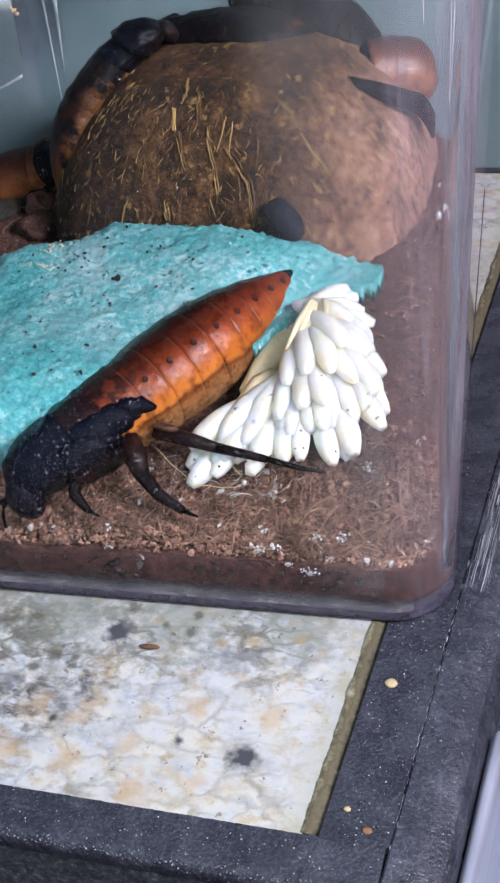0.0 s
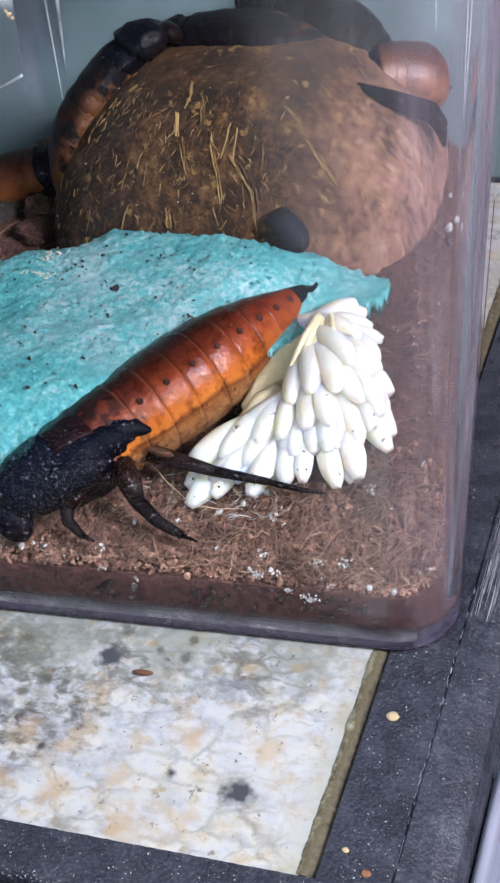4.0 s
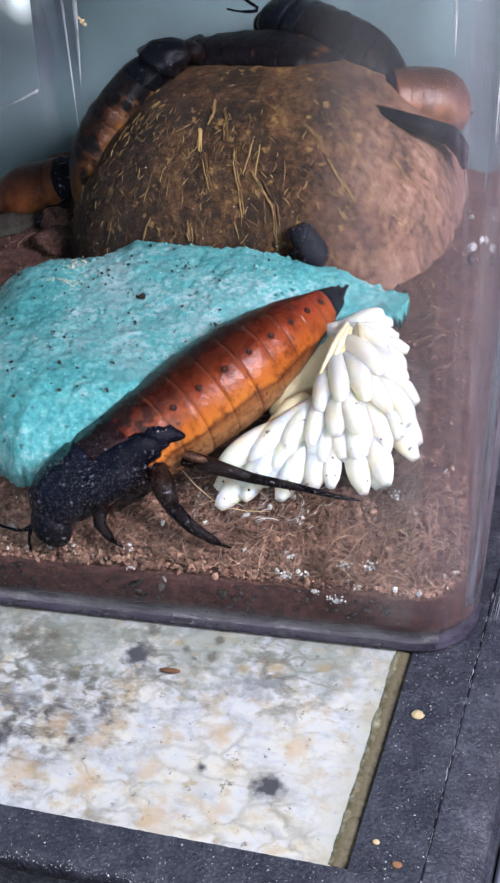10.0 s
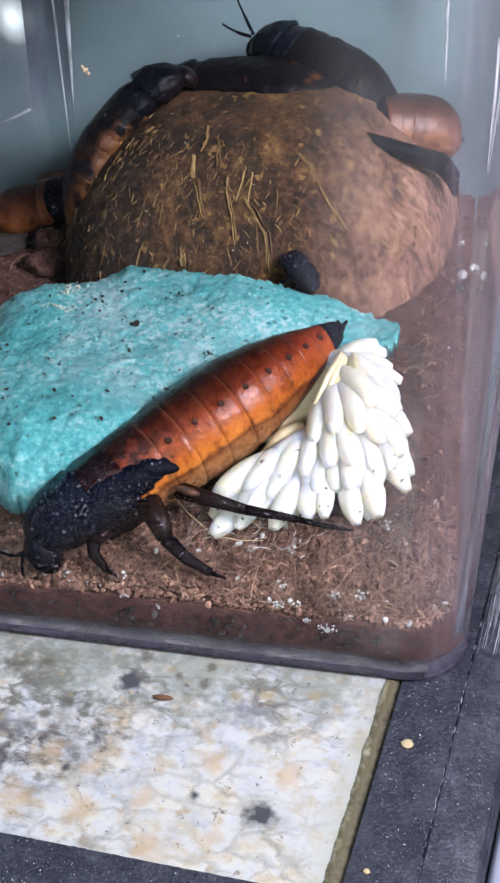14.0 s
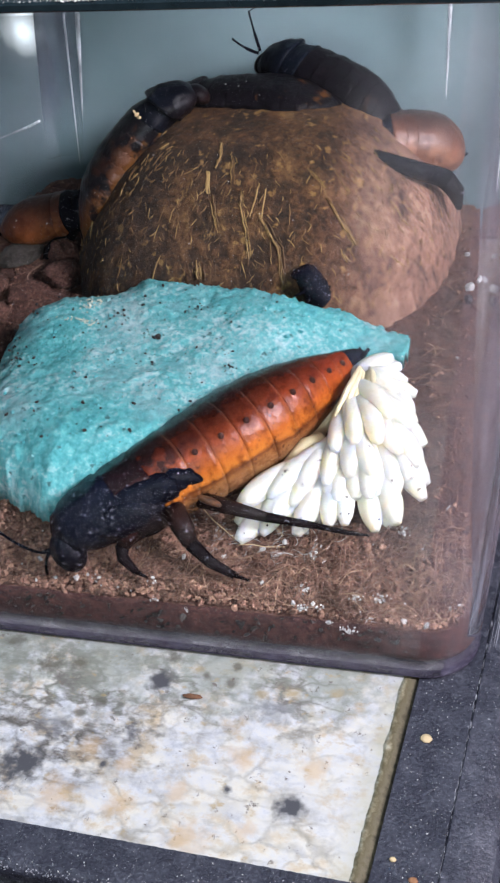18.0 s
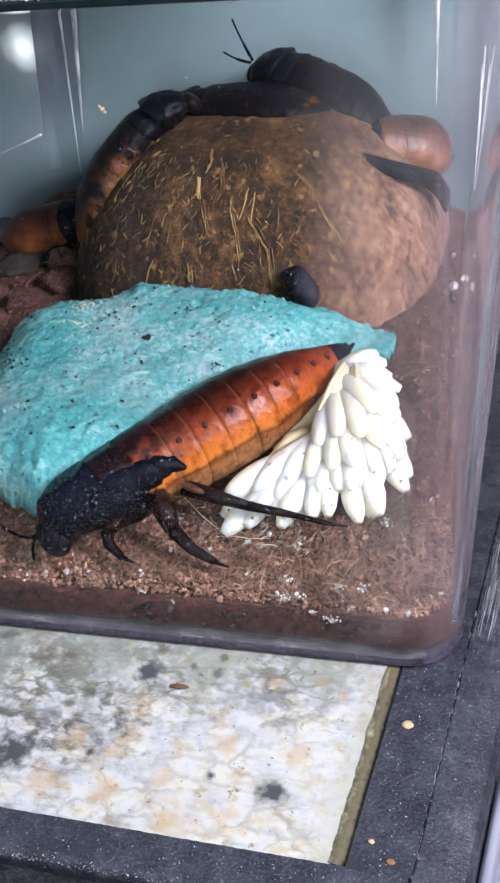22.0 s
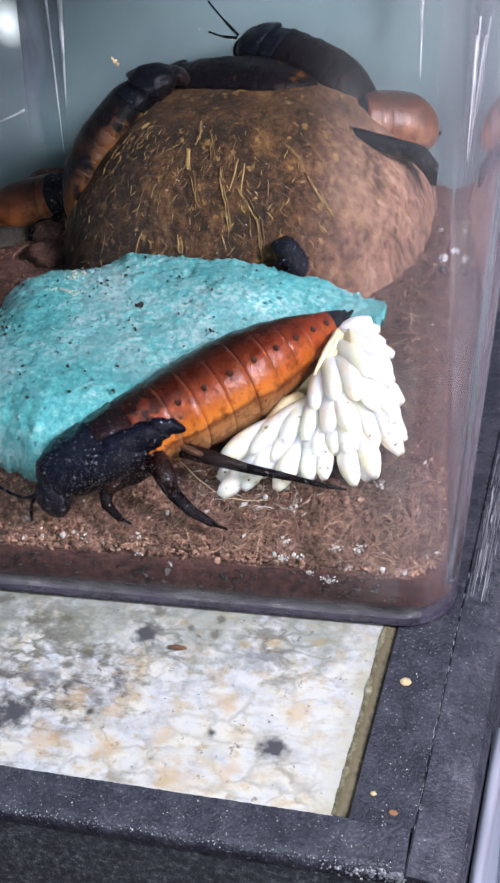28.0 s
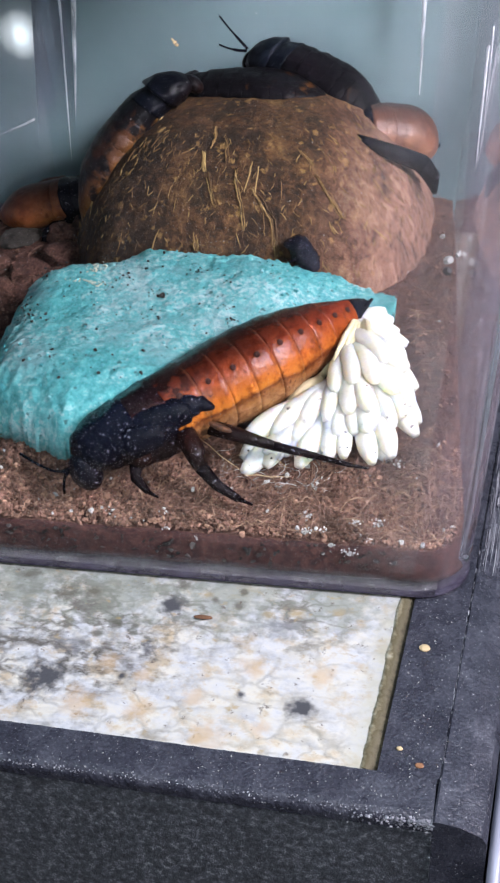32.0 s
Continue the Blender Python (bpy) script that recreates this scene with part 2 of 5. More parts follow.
def grout():
    """Crumbly joint, cream beside the tile, olive and dark towards the rail."""
    m, nt, bsdf = nodes_of("grout")
    v = coords(nt)
    fine = noise_tex(nt, v, 700, 5, 0.7)
    lean = nt.nodes.new("ShaderNodeVectorMath")
    lean.operation = "DOT_PRODUCT"
    link(nt, v, lean.inputs[0])
    lean.inputs[1].default_value = (1, -0.05, 0)
    mr = nt.nodes.new("ShaderNodeMapRange")
    mr.inputs["From Min"].default_value, mr.inputs["From Max"].default_value = -0.0036, -0.0002
    mr.inputs["To Min"].default_value, mr.inputs["To Max"].default_value = -0.12, 0.52
    link(nt, lean.outputs["Value"], mr.inputs["Value"])
    add = nt.nodes.new("ShaderNodeMath")
    link(nt, mr.outputs["Result"], add.inputs[0])
    link(nt, mixed(nt, 0.5, fine, noise_tex(nt, coords(nt, (1, 0.4, 1)), 260, 4, 0.65)), add.inputs[1])
    c = ramp(nt, add.outputs[0], [(0.40, (0.52, 0.49, 0.38)), (0.52, (0.28, 0.24, 0.15)), (0.62, (0.13, 0.105, 0.052)), (0.76, (0.17, 0.14, 0.085)), (0.90, (0.085, 0.068, 0.038)), (1.0, (0.03, 0.025, 0.018))])
    link(nt, c, bsdf.inputs["Base Color"])
    bsdf.inputs["Roughness"].default_value = 0.6
    bumped(nt, bsdf, fine, 0.9, 0.0005)
    return m


def clear_plastic():
    m, nt, bsdf = nodes_of("clear_plastic")
    bsdf.inputs["Base Color"].default_value = (0.93, 0.95, 0.96, 1)
    bsdf.inputs["Transmission Weight"].default_value = 1.0
    bsdf.inputs["IOR"].default_value = 1.11
    bsdf.inputs["Roughness"].default_value = 0.02
    return m


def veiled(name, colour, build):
    """Clear plastic mixed with a diffuse tint, as strong as build(nt) says."""
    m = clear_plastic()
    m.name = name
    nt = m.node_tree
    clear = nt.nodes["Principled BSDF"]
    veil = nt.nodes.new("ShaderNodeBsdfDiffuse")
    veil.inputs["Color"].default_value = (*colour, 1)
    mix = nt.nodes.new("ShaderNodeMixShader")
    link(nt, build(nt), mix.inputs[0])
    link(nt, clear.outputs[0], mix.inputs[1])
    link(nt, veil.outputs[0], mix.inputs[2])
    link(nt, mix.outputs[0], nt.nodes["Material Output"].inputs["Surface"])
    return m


def along(nt, axis, lo, hi, a=0.0, b=1.0):
    """From a to b as an object coordinate goes from lo to hi."""
    tc = nt.nodes.new("ShaderNodeTexCoord")
    sep = nt.nodes.new("ShaderNodeSeparateXYZ")
    link(nt, tc.outputs["Object"], sep.inputs[0])
    mr = nt.nodes.new("ShaderNodeMapRange")
    mr.interpolation_type = "SMOOTHSTEP"
    for key, value in (("From Min", lo), ("From Max", hi), ("To Min", a), ("To Max", b)):
        mr.inputs[key].default_value = value
    link(nt, sep.outputs[axis], mr.inputs["Value"])
    return mr.outputs["Result"]


def times(nt, a, b):
    m = nt.nodes.new("ShaderNodeMath")
    m.operation = "MULTIPLY"
    link(nt, a, m.inputs[0])
    link(nt, b, m.inputs[1])
    return m.outputs[0]


def streaky(nt):
    """Upright streaks."""
    return ramp(nt, noise_tex(nt, coords(nt, (1, 1, 0.03)), 420, 4, 0.7), [(0.38, (0.04, 0.04, 0.04)), (0.60, (0.10, 0.10, 0.10)), (0.72, (0.22, 0.22, 0.22))])


def uneven(nt):
    """Soft blotches."""
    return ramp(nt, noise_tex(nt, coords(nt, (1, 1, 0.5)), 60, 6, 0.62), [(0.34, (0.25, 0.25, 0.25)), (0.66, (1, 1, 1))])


def hazy_plastic():
    """The clear plastic of the right corner, its pale reflection painted as a streaked veil."""
    return veiled("hazy_plastic", (0.64, 0.57, 0.66), lambda nt: times(nt, streaky(nt), along(nt, "Z", 0.006, 0.030, 0.35, 1.0)))


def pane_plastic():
    """The front pane, with painted haze growing towards its right corner."""
    return veiled("pane_plastic", (0.66, 0.66, 0.69), lambda nt: times(nt, times(nt, along(nt, "X", -0.014, 0.005, 0.002, 0.145), uneven(nt)), along(nt, "Z", 0.012, 0.050, 0.95, 1.0)))


def dusty_plastic():
    """The foot of the tank, where grey dust clings to the plastic."""
    m = clear_plastic()
    m.name = "dusty_plastic"
    nt = m.node_tree
    clear = nt.nodes["Principled BSDF"]
    veil = nt.nodes.new("ShaderNodeBsdfDiffuse")
    v = coords(nt)
    link(nt, ramp(nt, noise_tex(nt, v, 700, 5, 0.7), [(0.3, (0.10, 0.09, 0.10)), (0.7, (0.34, 0.33, 0.34))]), veil.inputs["Color"])
    sep = nt.nodes.new("ShaderNodeSeparateXYZ")
    link(nt, v, sep.inputs[0])
    up = nt.nodes.new("ShaderNodeMapRange")
    up.inputs["From Min"].default_value, up.inputs["From Max"].default_value = 0.0046, 0.0008
    up.inputs["To Min"].default_value, up.inputs["To Max"].default_value = 0.02, 0.80
    link(nt, sep.outputs["Z"], up.inputs["Value"])
    fac = mixed(nt, 1.0, up.outputs["Result"], ramp(nt, noise_tex(nt, v, 160, 5, 0.7), [(0.35, (0.35, 0.35, 0.35)), (0.6, (1, 1, 1))]), "MULTIPLY")
    mix = nt.nodes.new("ShaderNodeMixShader")
    link(nt, fac, mix.inputs[0])
    link(nt, clear.outputs[0], mix.inputs[1])
    link(nt, veil.outputs[0], mix.inputs[2])
    link(nt, mix.outputs[0], nt.nodes["Material Output"].inputs["Surface"])
    return m


BLACK = stone_black("black_stone", 1.35)
ROUGH_BLACK = speckled("rough_black_stone", [(0.36, (0.014, 0.016, 0.022)), (0.46, (0.060, 0.068, 0.082)), (0.54, (0.14, 0.155, 0.178)), (0.63, (0.48, 0.50, 0.53))], 800, 0.4, 3.0, bump=1.0, dist=0.0012)
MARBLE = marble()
CLEAR = clear_plastic()
CORNER_VEIL = hazy_plastic()
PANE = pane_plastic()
# the left wall's lavender reflection, painted as a faint veil
FAINT = veiled("faintly_hazy_plastic", (0.60, 0.60, 0.68), lambda nt: times(nt, streaky(nt), along(nt, "Z", 0.02, 0.09, 0.9, 0.8)))
CORNER_TINT = veiled("corner_tint_plastic", (0.20, 0.21, 0.28), lambda nt: times(nt, along(nt, "Z", 0.024, 0.055, 0.0, 0.45), ramp(nt, noise_tex(nt, coords(nt, (1, 1, 0.04)), 260, 4, 0.7), [(0.36, (0.4, 0.4, 0.4)), (0.62, (1, 1, 1))])))
STREAK_WHITE = veiled("streak_white_plastic", (0.92, 0.94, 0.97), lambda nt: times(nt, along(nt, "X", -9, -8, 0, 1), ramp(nt, noise_tex(nt, coords(nt, (1, 1, 0.25)), 240, 4, 0.6), [(0.35, (0.25, 0.25, 0.25)), (0.6, (0.95, 0.95, 0.95))])))
DUSTY = dusty_plastic()
GROUT = grout()
RIM = speckled("lid_plastic", [(0.3, (0.008, 0.016, 0.020)), (0.7, (0.026, 0.042, 0.05))], 60, 0.10, bump=0.05, spec=0.8)
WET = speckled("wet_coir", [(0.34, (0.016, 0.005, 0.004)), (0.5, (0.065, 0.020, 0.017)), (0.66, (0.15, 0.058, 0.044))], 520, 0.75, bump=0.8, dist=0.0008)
LIP = speckled("pale_sheen_metal", [(0.3, (0.30, 0.30, 0.38)), (0.7, (0.50, 0.50, 0.60))], 60, 0.35, metal=0.15, stretch=(1, 0.15, 1))
BOX = speckled("blue_card", [(0.4, (0.50, 0.62, 0.78)), (0.6, (0.60, 0.70, 0.84))], 40, 0.6)
SOIL = speckled("coir", [(0.30, (0.028, 0.011, 0.008)), (0.5, (0.115, 0.050, 0.035)), (0.70, (0.28, 0.145, 0.10))], 420, 0.85, bump=1.0, dist=0.0012)
FOAM = None
WOOD = speckled("dark_floor", [(0.3, (0.012, 0.008, 0.007)), (0.7, (0.05, 0.034, 0.03))], 14, 0.6, stretch=(1, 6, 1))
PAINT = speckled("wall_paint", [(0.3, (0.155, 0.235, 0.25)), (0.7, (0.24, 0.325, 0.34))], 9, 0.7, bump=0.15)


# ---- mesh helpers ----
def part(name, bm, material, parent=None, label="", smooth=True):
    me = bpy.data.meshes.new(name)
    bmesh.ops.recalc_face_normals(bm, faces=bm.faces)
    if bm.calc_volume(signed=True) < 0:
        bmesh.ops.reverse_faces(bm, faces=bm.faces)
    bm.to_mesh(me)
    bm.free()
    me.materials.append(material)
    if smooth:
        me.polygons.foreach_set("use_smooth", [True] * len(me.polygons))
    ob = new(name, me)
    ob.parent = parent
    if label:
        ob["label"] = label
    return ob


def piece(name, verts, faces, material, parent=None, label="", smooth=True):
    me = bpy.data.meshes.new(name)
    me.from_pydata(verts, [], faces)
    me.materials.append(material)
    if smooth:
        me.polygons.foreach_set("use_smooth", [True] * len(me.polygons))
    ob = new(name, me)
    ob.parent = parent
    if label:
        ob["label"] = label
    return ob


def box(bm, lo, hi, bevel=0.0, segments=2):
    r = bmesh.ops.create_cube(bm, size=1)
    for v in r["verts"]:
        v.co = Vector([lo[k] + (v.co[k] + 0.5) * (hi[k] - lo[k]) for k in range(3)])
    if bevel:
        es = list({e for v in r["verts"] for e in v.link_edges})
        bmesh.ops.bevel(bm, geom=es, offset=bevel, segments=segments, affect="EDGES", profile=0.5)


def boxed(name, lo, hi, material, parent=None, bevel=0.0, label=""):
    bm = bmesh.new()
    box(bm, lo, hi, bevel)
    return part(name, bm, material, parent, label, smooth=False)


def loft(bm, rings, cap=True):
    """Joins closed rings of equal length."""
    rows = [[bm.verts.new(p) for p in ring] for ring in rings]
    n = len(rows[0])
    for a, b in zip(rows, rows[1:]):
        for i in range(n):
            bm.faces.new((a[i], a[(i + 1) % n], b[(i + 1) % n], b[i]))
    if cap:
        bm.faces.new(rows[0])
        bm.faces.new(list(reversed(rows[-1])))


def tube(bm, points, radii, n=8):
    points = [Vector(p) for p in points]
    rings = []
    for i, p in enumerate(points):
        d = (points[min(i + 1, len(points) - 1)] - points[max(i - 1, 0)]).normalized()
        side = d.cross(Vector((0.13, 0.21, 0.97))).normalized()
        up = side.cross(d)
        r = radii[i] if isinstance(radii, (list, tuple)) else radii
        rings.append([p + r * (math.cos(a) * side + math.sin(a) * up) for a in [2 * math.pi * k / n for k in range(n)]])
    loft(bm, rings)


def bezier(a, b, c, d, n=10):
    a, b, c, d = map(Vector, (a, b, c, d))
    return [a * (1 - t) ** 3 + b * 3 * t * (1 - t) ** 2 + c * 3 * t * t * (1 - t) + d * t ** 3 for t in [i / n for i in range(n + 1)]]


def rounded(x0, y0, x1, y1, r, z, n=8, hold=0.0):
    pts = []
    for cx, cy, a0 in ((x1 - r, y0 + r, -90), (x1 - r, y1 - r, 0), (x0 + r, y1 - r, 90), (x0 + r, y0 + r, 180)):
        row = [(cx + r * math.cos(radians(a0 + 90 * k / n)), cy + r * math.sin(radians(a0 + 90 * k / n)), z) for k in range(n + 1)]
        if hold:
            dx, dy = math.cos(radians(a0 + 90)) * hold, math.sin(radians(a0 + 90)) * hold
            row = [(row[0][0] - dx, row[0][1] - dy, z)] + row
            ex, ey = math.cos(radians(a0 + 180)) * hold, math.sin(radians(a0 + 180)) * hold
            row.append((row[-1][0] + ex, row[-1][1] + ey, z))
        pts += row
    return pts


def empty(name, label, category, group="", kind=""):
    return tagged(new(name), label, category, group, kind)


# ---- the place ----
tagged(boxed("floor", (-1.5, -1.5, -0.27), (1.5, 0.31, -0.22), WOOD), "dark brown wooden floor under the stand", "floor", kind="structure")
tagged(boxed("wall_north", (-1.5, 0.31, -0.22), (1.5, 0.36, 2.0), PAINT), "pale grey-blue painted wall behind the stand", "wall", kind="structure")

PLASTER = speckled("plaster", [(0.3, (0.62, 0.64, 0.68)), (0.7, (0.74, 0.75, 0.78))], 6, 0.8, bump=0.15)
for name, lo, hi in (("wall_east", (1.5, -1.5, -0.22), (1.55, 0.36, 2.0)), ("wall_west", (-1.55, -1.5, -0.22), (-1.5, 0.36, 2.0)), ("wall_south", (-1.55, -1.55, -0.22), (1.55, -1.5, 2.0))):
    tagged(boxed(name, lo, hi, PLASTER), "plain pale plaster wall of the room", "wall", kind="structure")
tagged(boxed("ceiling", (-1.55, -1.55, 2.0), (1.55, 0.36, 2.05), PLASTER), "plain pale plaster ceiling", "ceiling", kind="structure")

def askew(ob, k=0.05):
    """The right side of the stand runs a little outwards towards the back."""
    for v in ob.data.vertices:
        if v.co.x > -0.02:
            v.co.x += k * max(-0.01, v.co.y)
    return ob


stand = empty("stand", "black speckled stone stand with moulded edge", "stand")
bm = bmesh.new()
edge = [(0.0003, 0.0), (-0.0066, 0.0)] + [(-0.0066 - 0.0019 * math.sin(radians(15 * k)), -0.0019 + 0.0019 * math.cos(radians(15 * k))) for k in range(1, 7)] + [(-0.0085, -0.0032), (0.0003, -0.0032)]
loft(bm, [[(x, y + 0.00012 * noise.noise(Vector((x * 900, y * 900, z * 900))), z) for y, z in edge] for x in [-0.35] + [-0.12 + 0.0008 * k for k in range(163)] + [0.0101]])
part("front_rail", bm, BLACK, stand, smooth=False)
boxed("front_panel", (-0.35, -0.0084, -0.2195), (0.0100, 0.0, -0.0031), ROUGH_BLACK, stand)
askew(boxed("side_rail", (-0.0002, 0.0003, -0.2195), (0.0105, 0.28, 0.0), BLACK, stand))
boxed("core", (-0.1255, 0.0003, -0.2195), (-0.0006, 0.2055, -0.012), BLACK, stand)
boxed("back_rail", (-0.1255, 0.206, -0.2195), (0.0095, 0.28, 0.0), BLACK, stand)
boxed("inner_rail", (-0.35, 0.0003, -0.2195), (-0.126, 0.28, 0.0), BLACK, stand)
bm = bmesh.new()
prof = [(0.01055, -0.0004), (0.0109, -0.0001), (0.0150, -0.0007), (0.0188, -0.0026), (0.0197, -0.0042), (0.0198, -0.2195), (0.01055, -0.2195)]
loft(bm, [[(x, y, z) for x, z in prof] for y in (-0.0086, 0.02, 0.05, 0.28)])
askew(part("side_moulding", bm, BLACK, stand, smooth=False))
# the lip's pale lilac colour stands in for its sheen
bm = bmesh.new()
lipp = [(0.0200, -0.010), (0.0212, -0.0085), (0.0224, -0.0095), (0.0226, -0.0125), (0.0226, -0.2195), (0.0200, -0.2195)]
loft(bm, [[(x, y, z) for x, z in lipp] for y in (-0.02, 0.0, 0.02, 0.0305)])
askew(part("edge_lip", bm, LIP, stand, "grey metal edge with its sheen painted pale"))

tagged(boxed("card_box", (0.0265, -0.12, -0.2195), (0.20, 0.150, -0.19), BOX, bevel=0.002), "pale blue card box on the dark floor", "box")

tile = empty("marble_tile", "mottled white marble tile set in a black stand", "tile")
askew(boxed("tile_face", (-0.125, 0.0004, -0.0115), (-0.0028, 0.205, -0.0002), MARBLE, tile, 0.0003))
gv, gf = [], []
for i in range(400):
    y = 0.0006 + i * 0.00051
    wav = 0.0005 * noise.noise(Vector((3.1, y * 160, 0))) + 0.0004 * noise.noise(Vector((7.7, y * 520, 0))) + 0.0003 * noise.noise(Vector((9.7, y * 1600, 0)))
    rag = 0.0002 * noise.noise(Vector((1.7, y * 300, 0))) + 0.0002 * noise.noise(Vector((4.7, y * 1300, 0)))
    gv += [(-0.0032 + wav * 0.6, y, -0.00012), (-0.0022 + wav * 0.5, y, -0.0002 + rag * 0.5), (-0.0012, y, -0.0005 + rag), (-0.0003, y, -0.0007), (-0.0003, y, -0.0115), (-0.0037, y, -0.0115)]
    if i:
        k = 6 * (i - 1)
        gf += [(k + j, k + 6 + j, k + 6 + (j + 1) % 6, k + (j + 1) % 6) for j in range(6)]
askew(piece("grout_joint", gv, gf, GROUT, tile, "olive brown crumbly joint"))

tagged(boxed("back_board", (-0.34, 0.2066, 0.0), (0.002, 0.2116, 0.30), PAINT, bevel=0.0006), "grey-blue painted board standing behind the tank", "board")

# tank
TX0, TX1, TY0, TY1, TR, TH = -0.131, 0.0118, 0.0440, 0.2052, 0.0115, 0.1268


def skew(x, y):
    """The front pane comes forward a little towards the left."""
    return 0.034 * min(0.0, x) * (TY1 - y) / (TY1 - TY0)


def warp(p):
    """The right side leans out upwards and in towards the back."""
    x, y, z = p
    s = 0.075 * z - 0.096 * (y - 0.0555)
    return (x + (x - TX0) / (TX1 - TX0) * s, y + skew(x, y) * max(0.0, 1 - z / 0.11), z)


tank = empty("plastic_tank", "clear plastic terrarium with rounded corners on a marble tile", "terrarium")
HAZE = speckled("cloudy_plastic", [(0.3, (0.018, 0.014, 0.026)), (0.5, (0.040, 0.034, 0.055)), (0.7, (0.10, 0.09, 0.12))], 260, 0.6, bump=0.5, spec=0.1)
bm = bmesh.new()
base = [(0.004, 0.0002), (0.0012, 0.0002), (0.0005, 0.0003), (0.0001, 0.0004), (-0.0001, 0.0006), (-0.0001, 0.0008), (0.0024, 0.0009)]
loft(bm, [[warp(p) for p in rounded(TX0 + i, TY0 + i, TX1 - i, TY1 - i, max(TR - i, 0.0035), z, 12, 0.0008)] for i, z in base])
part("base_rim", bm, HAZE, tank, "dark purplish plastic bottom edge")
bm = bmesh.new()
sheet = [(0.0, 0.0008), (0.0, 0.0065), (0.0, TH - 0.001), (0.0, TH), (0.0022, TH), (0.0022, TH - 0.001), (0.0022, 0.0065), (0.0022, 0.0008)]
rings = [[warp((x, y, q + (0.047 * x + 0.0011 if q > 0.1 else 0))) for x, y, q in rounded(TX0 + i, TY0 + i, TX1 - i, TY1 - i, max(TR - i, 0.0035), z, 12, 0.0008)] for i, z in sheet]
loft(bm, rings + rings[:1], cap=False)
bmesh.ops.remove_doubles(bm, verts=bm.verts, dist=1e-6)
wall = part("tank_body", bm, CLEAR, tank)
wall.visible_shadow = False
wall.data.materials.append(CORNER_VEIL)
wall.data.materials.append(DUSTY)
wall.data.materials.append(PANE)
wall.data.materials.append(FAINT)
# painted haze goes on the front pane, right corner and left wall
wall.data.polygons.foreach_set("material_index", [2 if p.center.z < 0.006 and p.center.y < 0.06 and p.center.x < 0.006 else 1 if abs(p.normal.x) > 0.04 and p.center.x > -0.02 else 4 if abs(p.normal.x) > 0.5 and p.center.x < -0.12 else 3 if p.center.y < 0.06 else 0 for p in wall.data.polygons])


def pale_streak(p, q, width, label):
    """A slim pale strip on the tank, for highlights drawn as shapes."""
    p, q = Vector(p), Vector(q)
    bm = bmesh.new()
    tube(bm, [p.lerp(q, i / 12) for i in range(13)], [width * (1.02 - i / 12) ** 0.7 * (1 + 0.12 * math.sin(i * 2.3)) for i in range(13)], 8)
    part("pale_line", bm, STREAK_WHITE, tank, label)


# added sheet: the back corner's dark band put in as a tint
bm = bmesh.new()
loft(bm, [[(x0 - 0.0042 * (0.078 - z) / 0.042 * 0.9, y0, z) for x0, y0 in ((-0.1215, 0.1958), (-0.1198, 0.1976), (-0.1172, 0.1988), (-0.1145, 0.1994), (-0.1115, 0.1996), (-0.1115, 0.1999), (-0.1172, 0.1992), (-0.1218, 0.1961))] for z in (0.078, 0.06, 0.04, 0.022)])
part("corner_tint_sheet", bm, CORNER_TINT, tank, "added tinted sheet standing in for the corner's shading").visible_shadow = False
# corner and side streaks: the plastic's highlights drawn as pale strips
pale_streak((-0.1103, 0.1988, 0.076), (-0.1148, 0.1988, 0.034), 0.0009, "bright highlight drawn down a back corner")
pale_streak((-0.1150, 0.1984, 0.070), (-0.1178, 0.1984, 0.020), 0.00035, "faint highlight drawn down a back corner")
pale_streak((-0.1280, 0.1985, 0.0326), (-0.1460, 0.1985, 0.0249), 0.0004, "pale slim line on the plastic")
pale_streak((-0.0132, 0.1990, 0.080), (-0.0138, 0.1990, 0.044), 0.0008, "bright highlight drawn down a back corner")
pale_streak((0.0060, 0.1415, 0.078), (0.0052, 0.1395, 0.050), 0.0004, "bright highlight drawn on the side wall")
pale_streak((0.0072, 0.1335, 0.085), (0.0066, 0.1300, 0.060), 0.00022, "faint highlight drawn on the side wall")
bm = bmesh.new()
lid = [(0.0045, 0.1272), (-0.0026, 0.1272), (-0.0032, 0.1276), (-0.0032, 0.1284), (-0.0028, 0.1287), (0.004, 0.1287)]
loft(bm, [[warp((x, y, z + 0.047 * x + 0.0011)) for x, y, z in rounded(TX0 + i, TY0 + i, TX1 - i, TY1 - i, TR - i if i < 0 else TR, z, 10)] for i, z in lid])
part("lid", bm, RIM, tank, "glossy blue-black lid with chipped edge", smooth=False)

# substrate
def soil_height(x, y):
    v = Vector((x, y, 0))
    front = min(1, max(0, (y - 0.0464) / 0.016))
    lump = 0.4 + 0.6 * front
    return 0.0108 + 0.0062 * front + 0.012 * max(0, min(y, 0.155) - 0.06) - 0.14 * max(0, y - 0.165) + lump * (0.0014 * noise.noise(v * 90) + 0.0011 * noise.noise(v * 260) + 0.0006 * noise.noise(v * 700))


SX0, SX1, SY0, SY1 = TX0 + 0.0024, TX1 - 0.0024, TY0 + 0.0024, TY1 - 0.0024


def inside_soil(x, y, m=0.0):
    r = TR - 0.0024
    s = 0.001 - 0.096 * (y - 0.0555)
    x = TX0 + (x - TX0) / (1 + s / (TX1 - TX0))
    cx, cy = min(max(x, SX0 + r), SX1 - r), min(max(y, SY0 + r), SY1 - r)
    return math.hypot(x - cx, y - cy) <= r - m


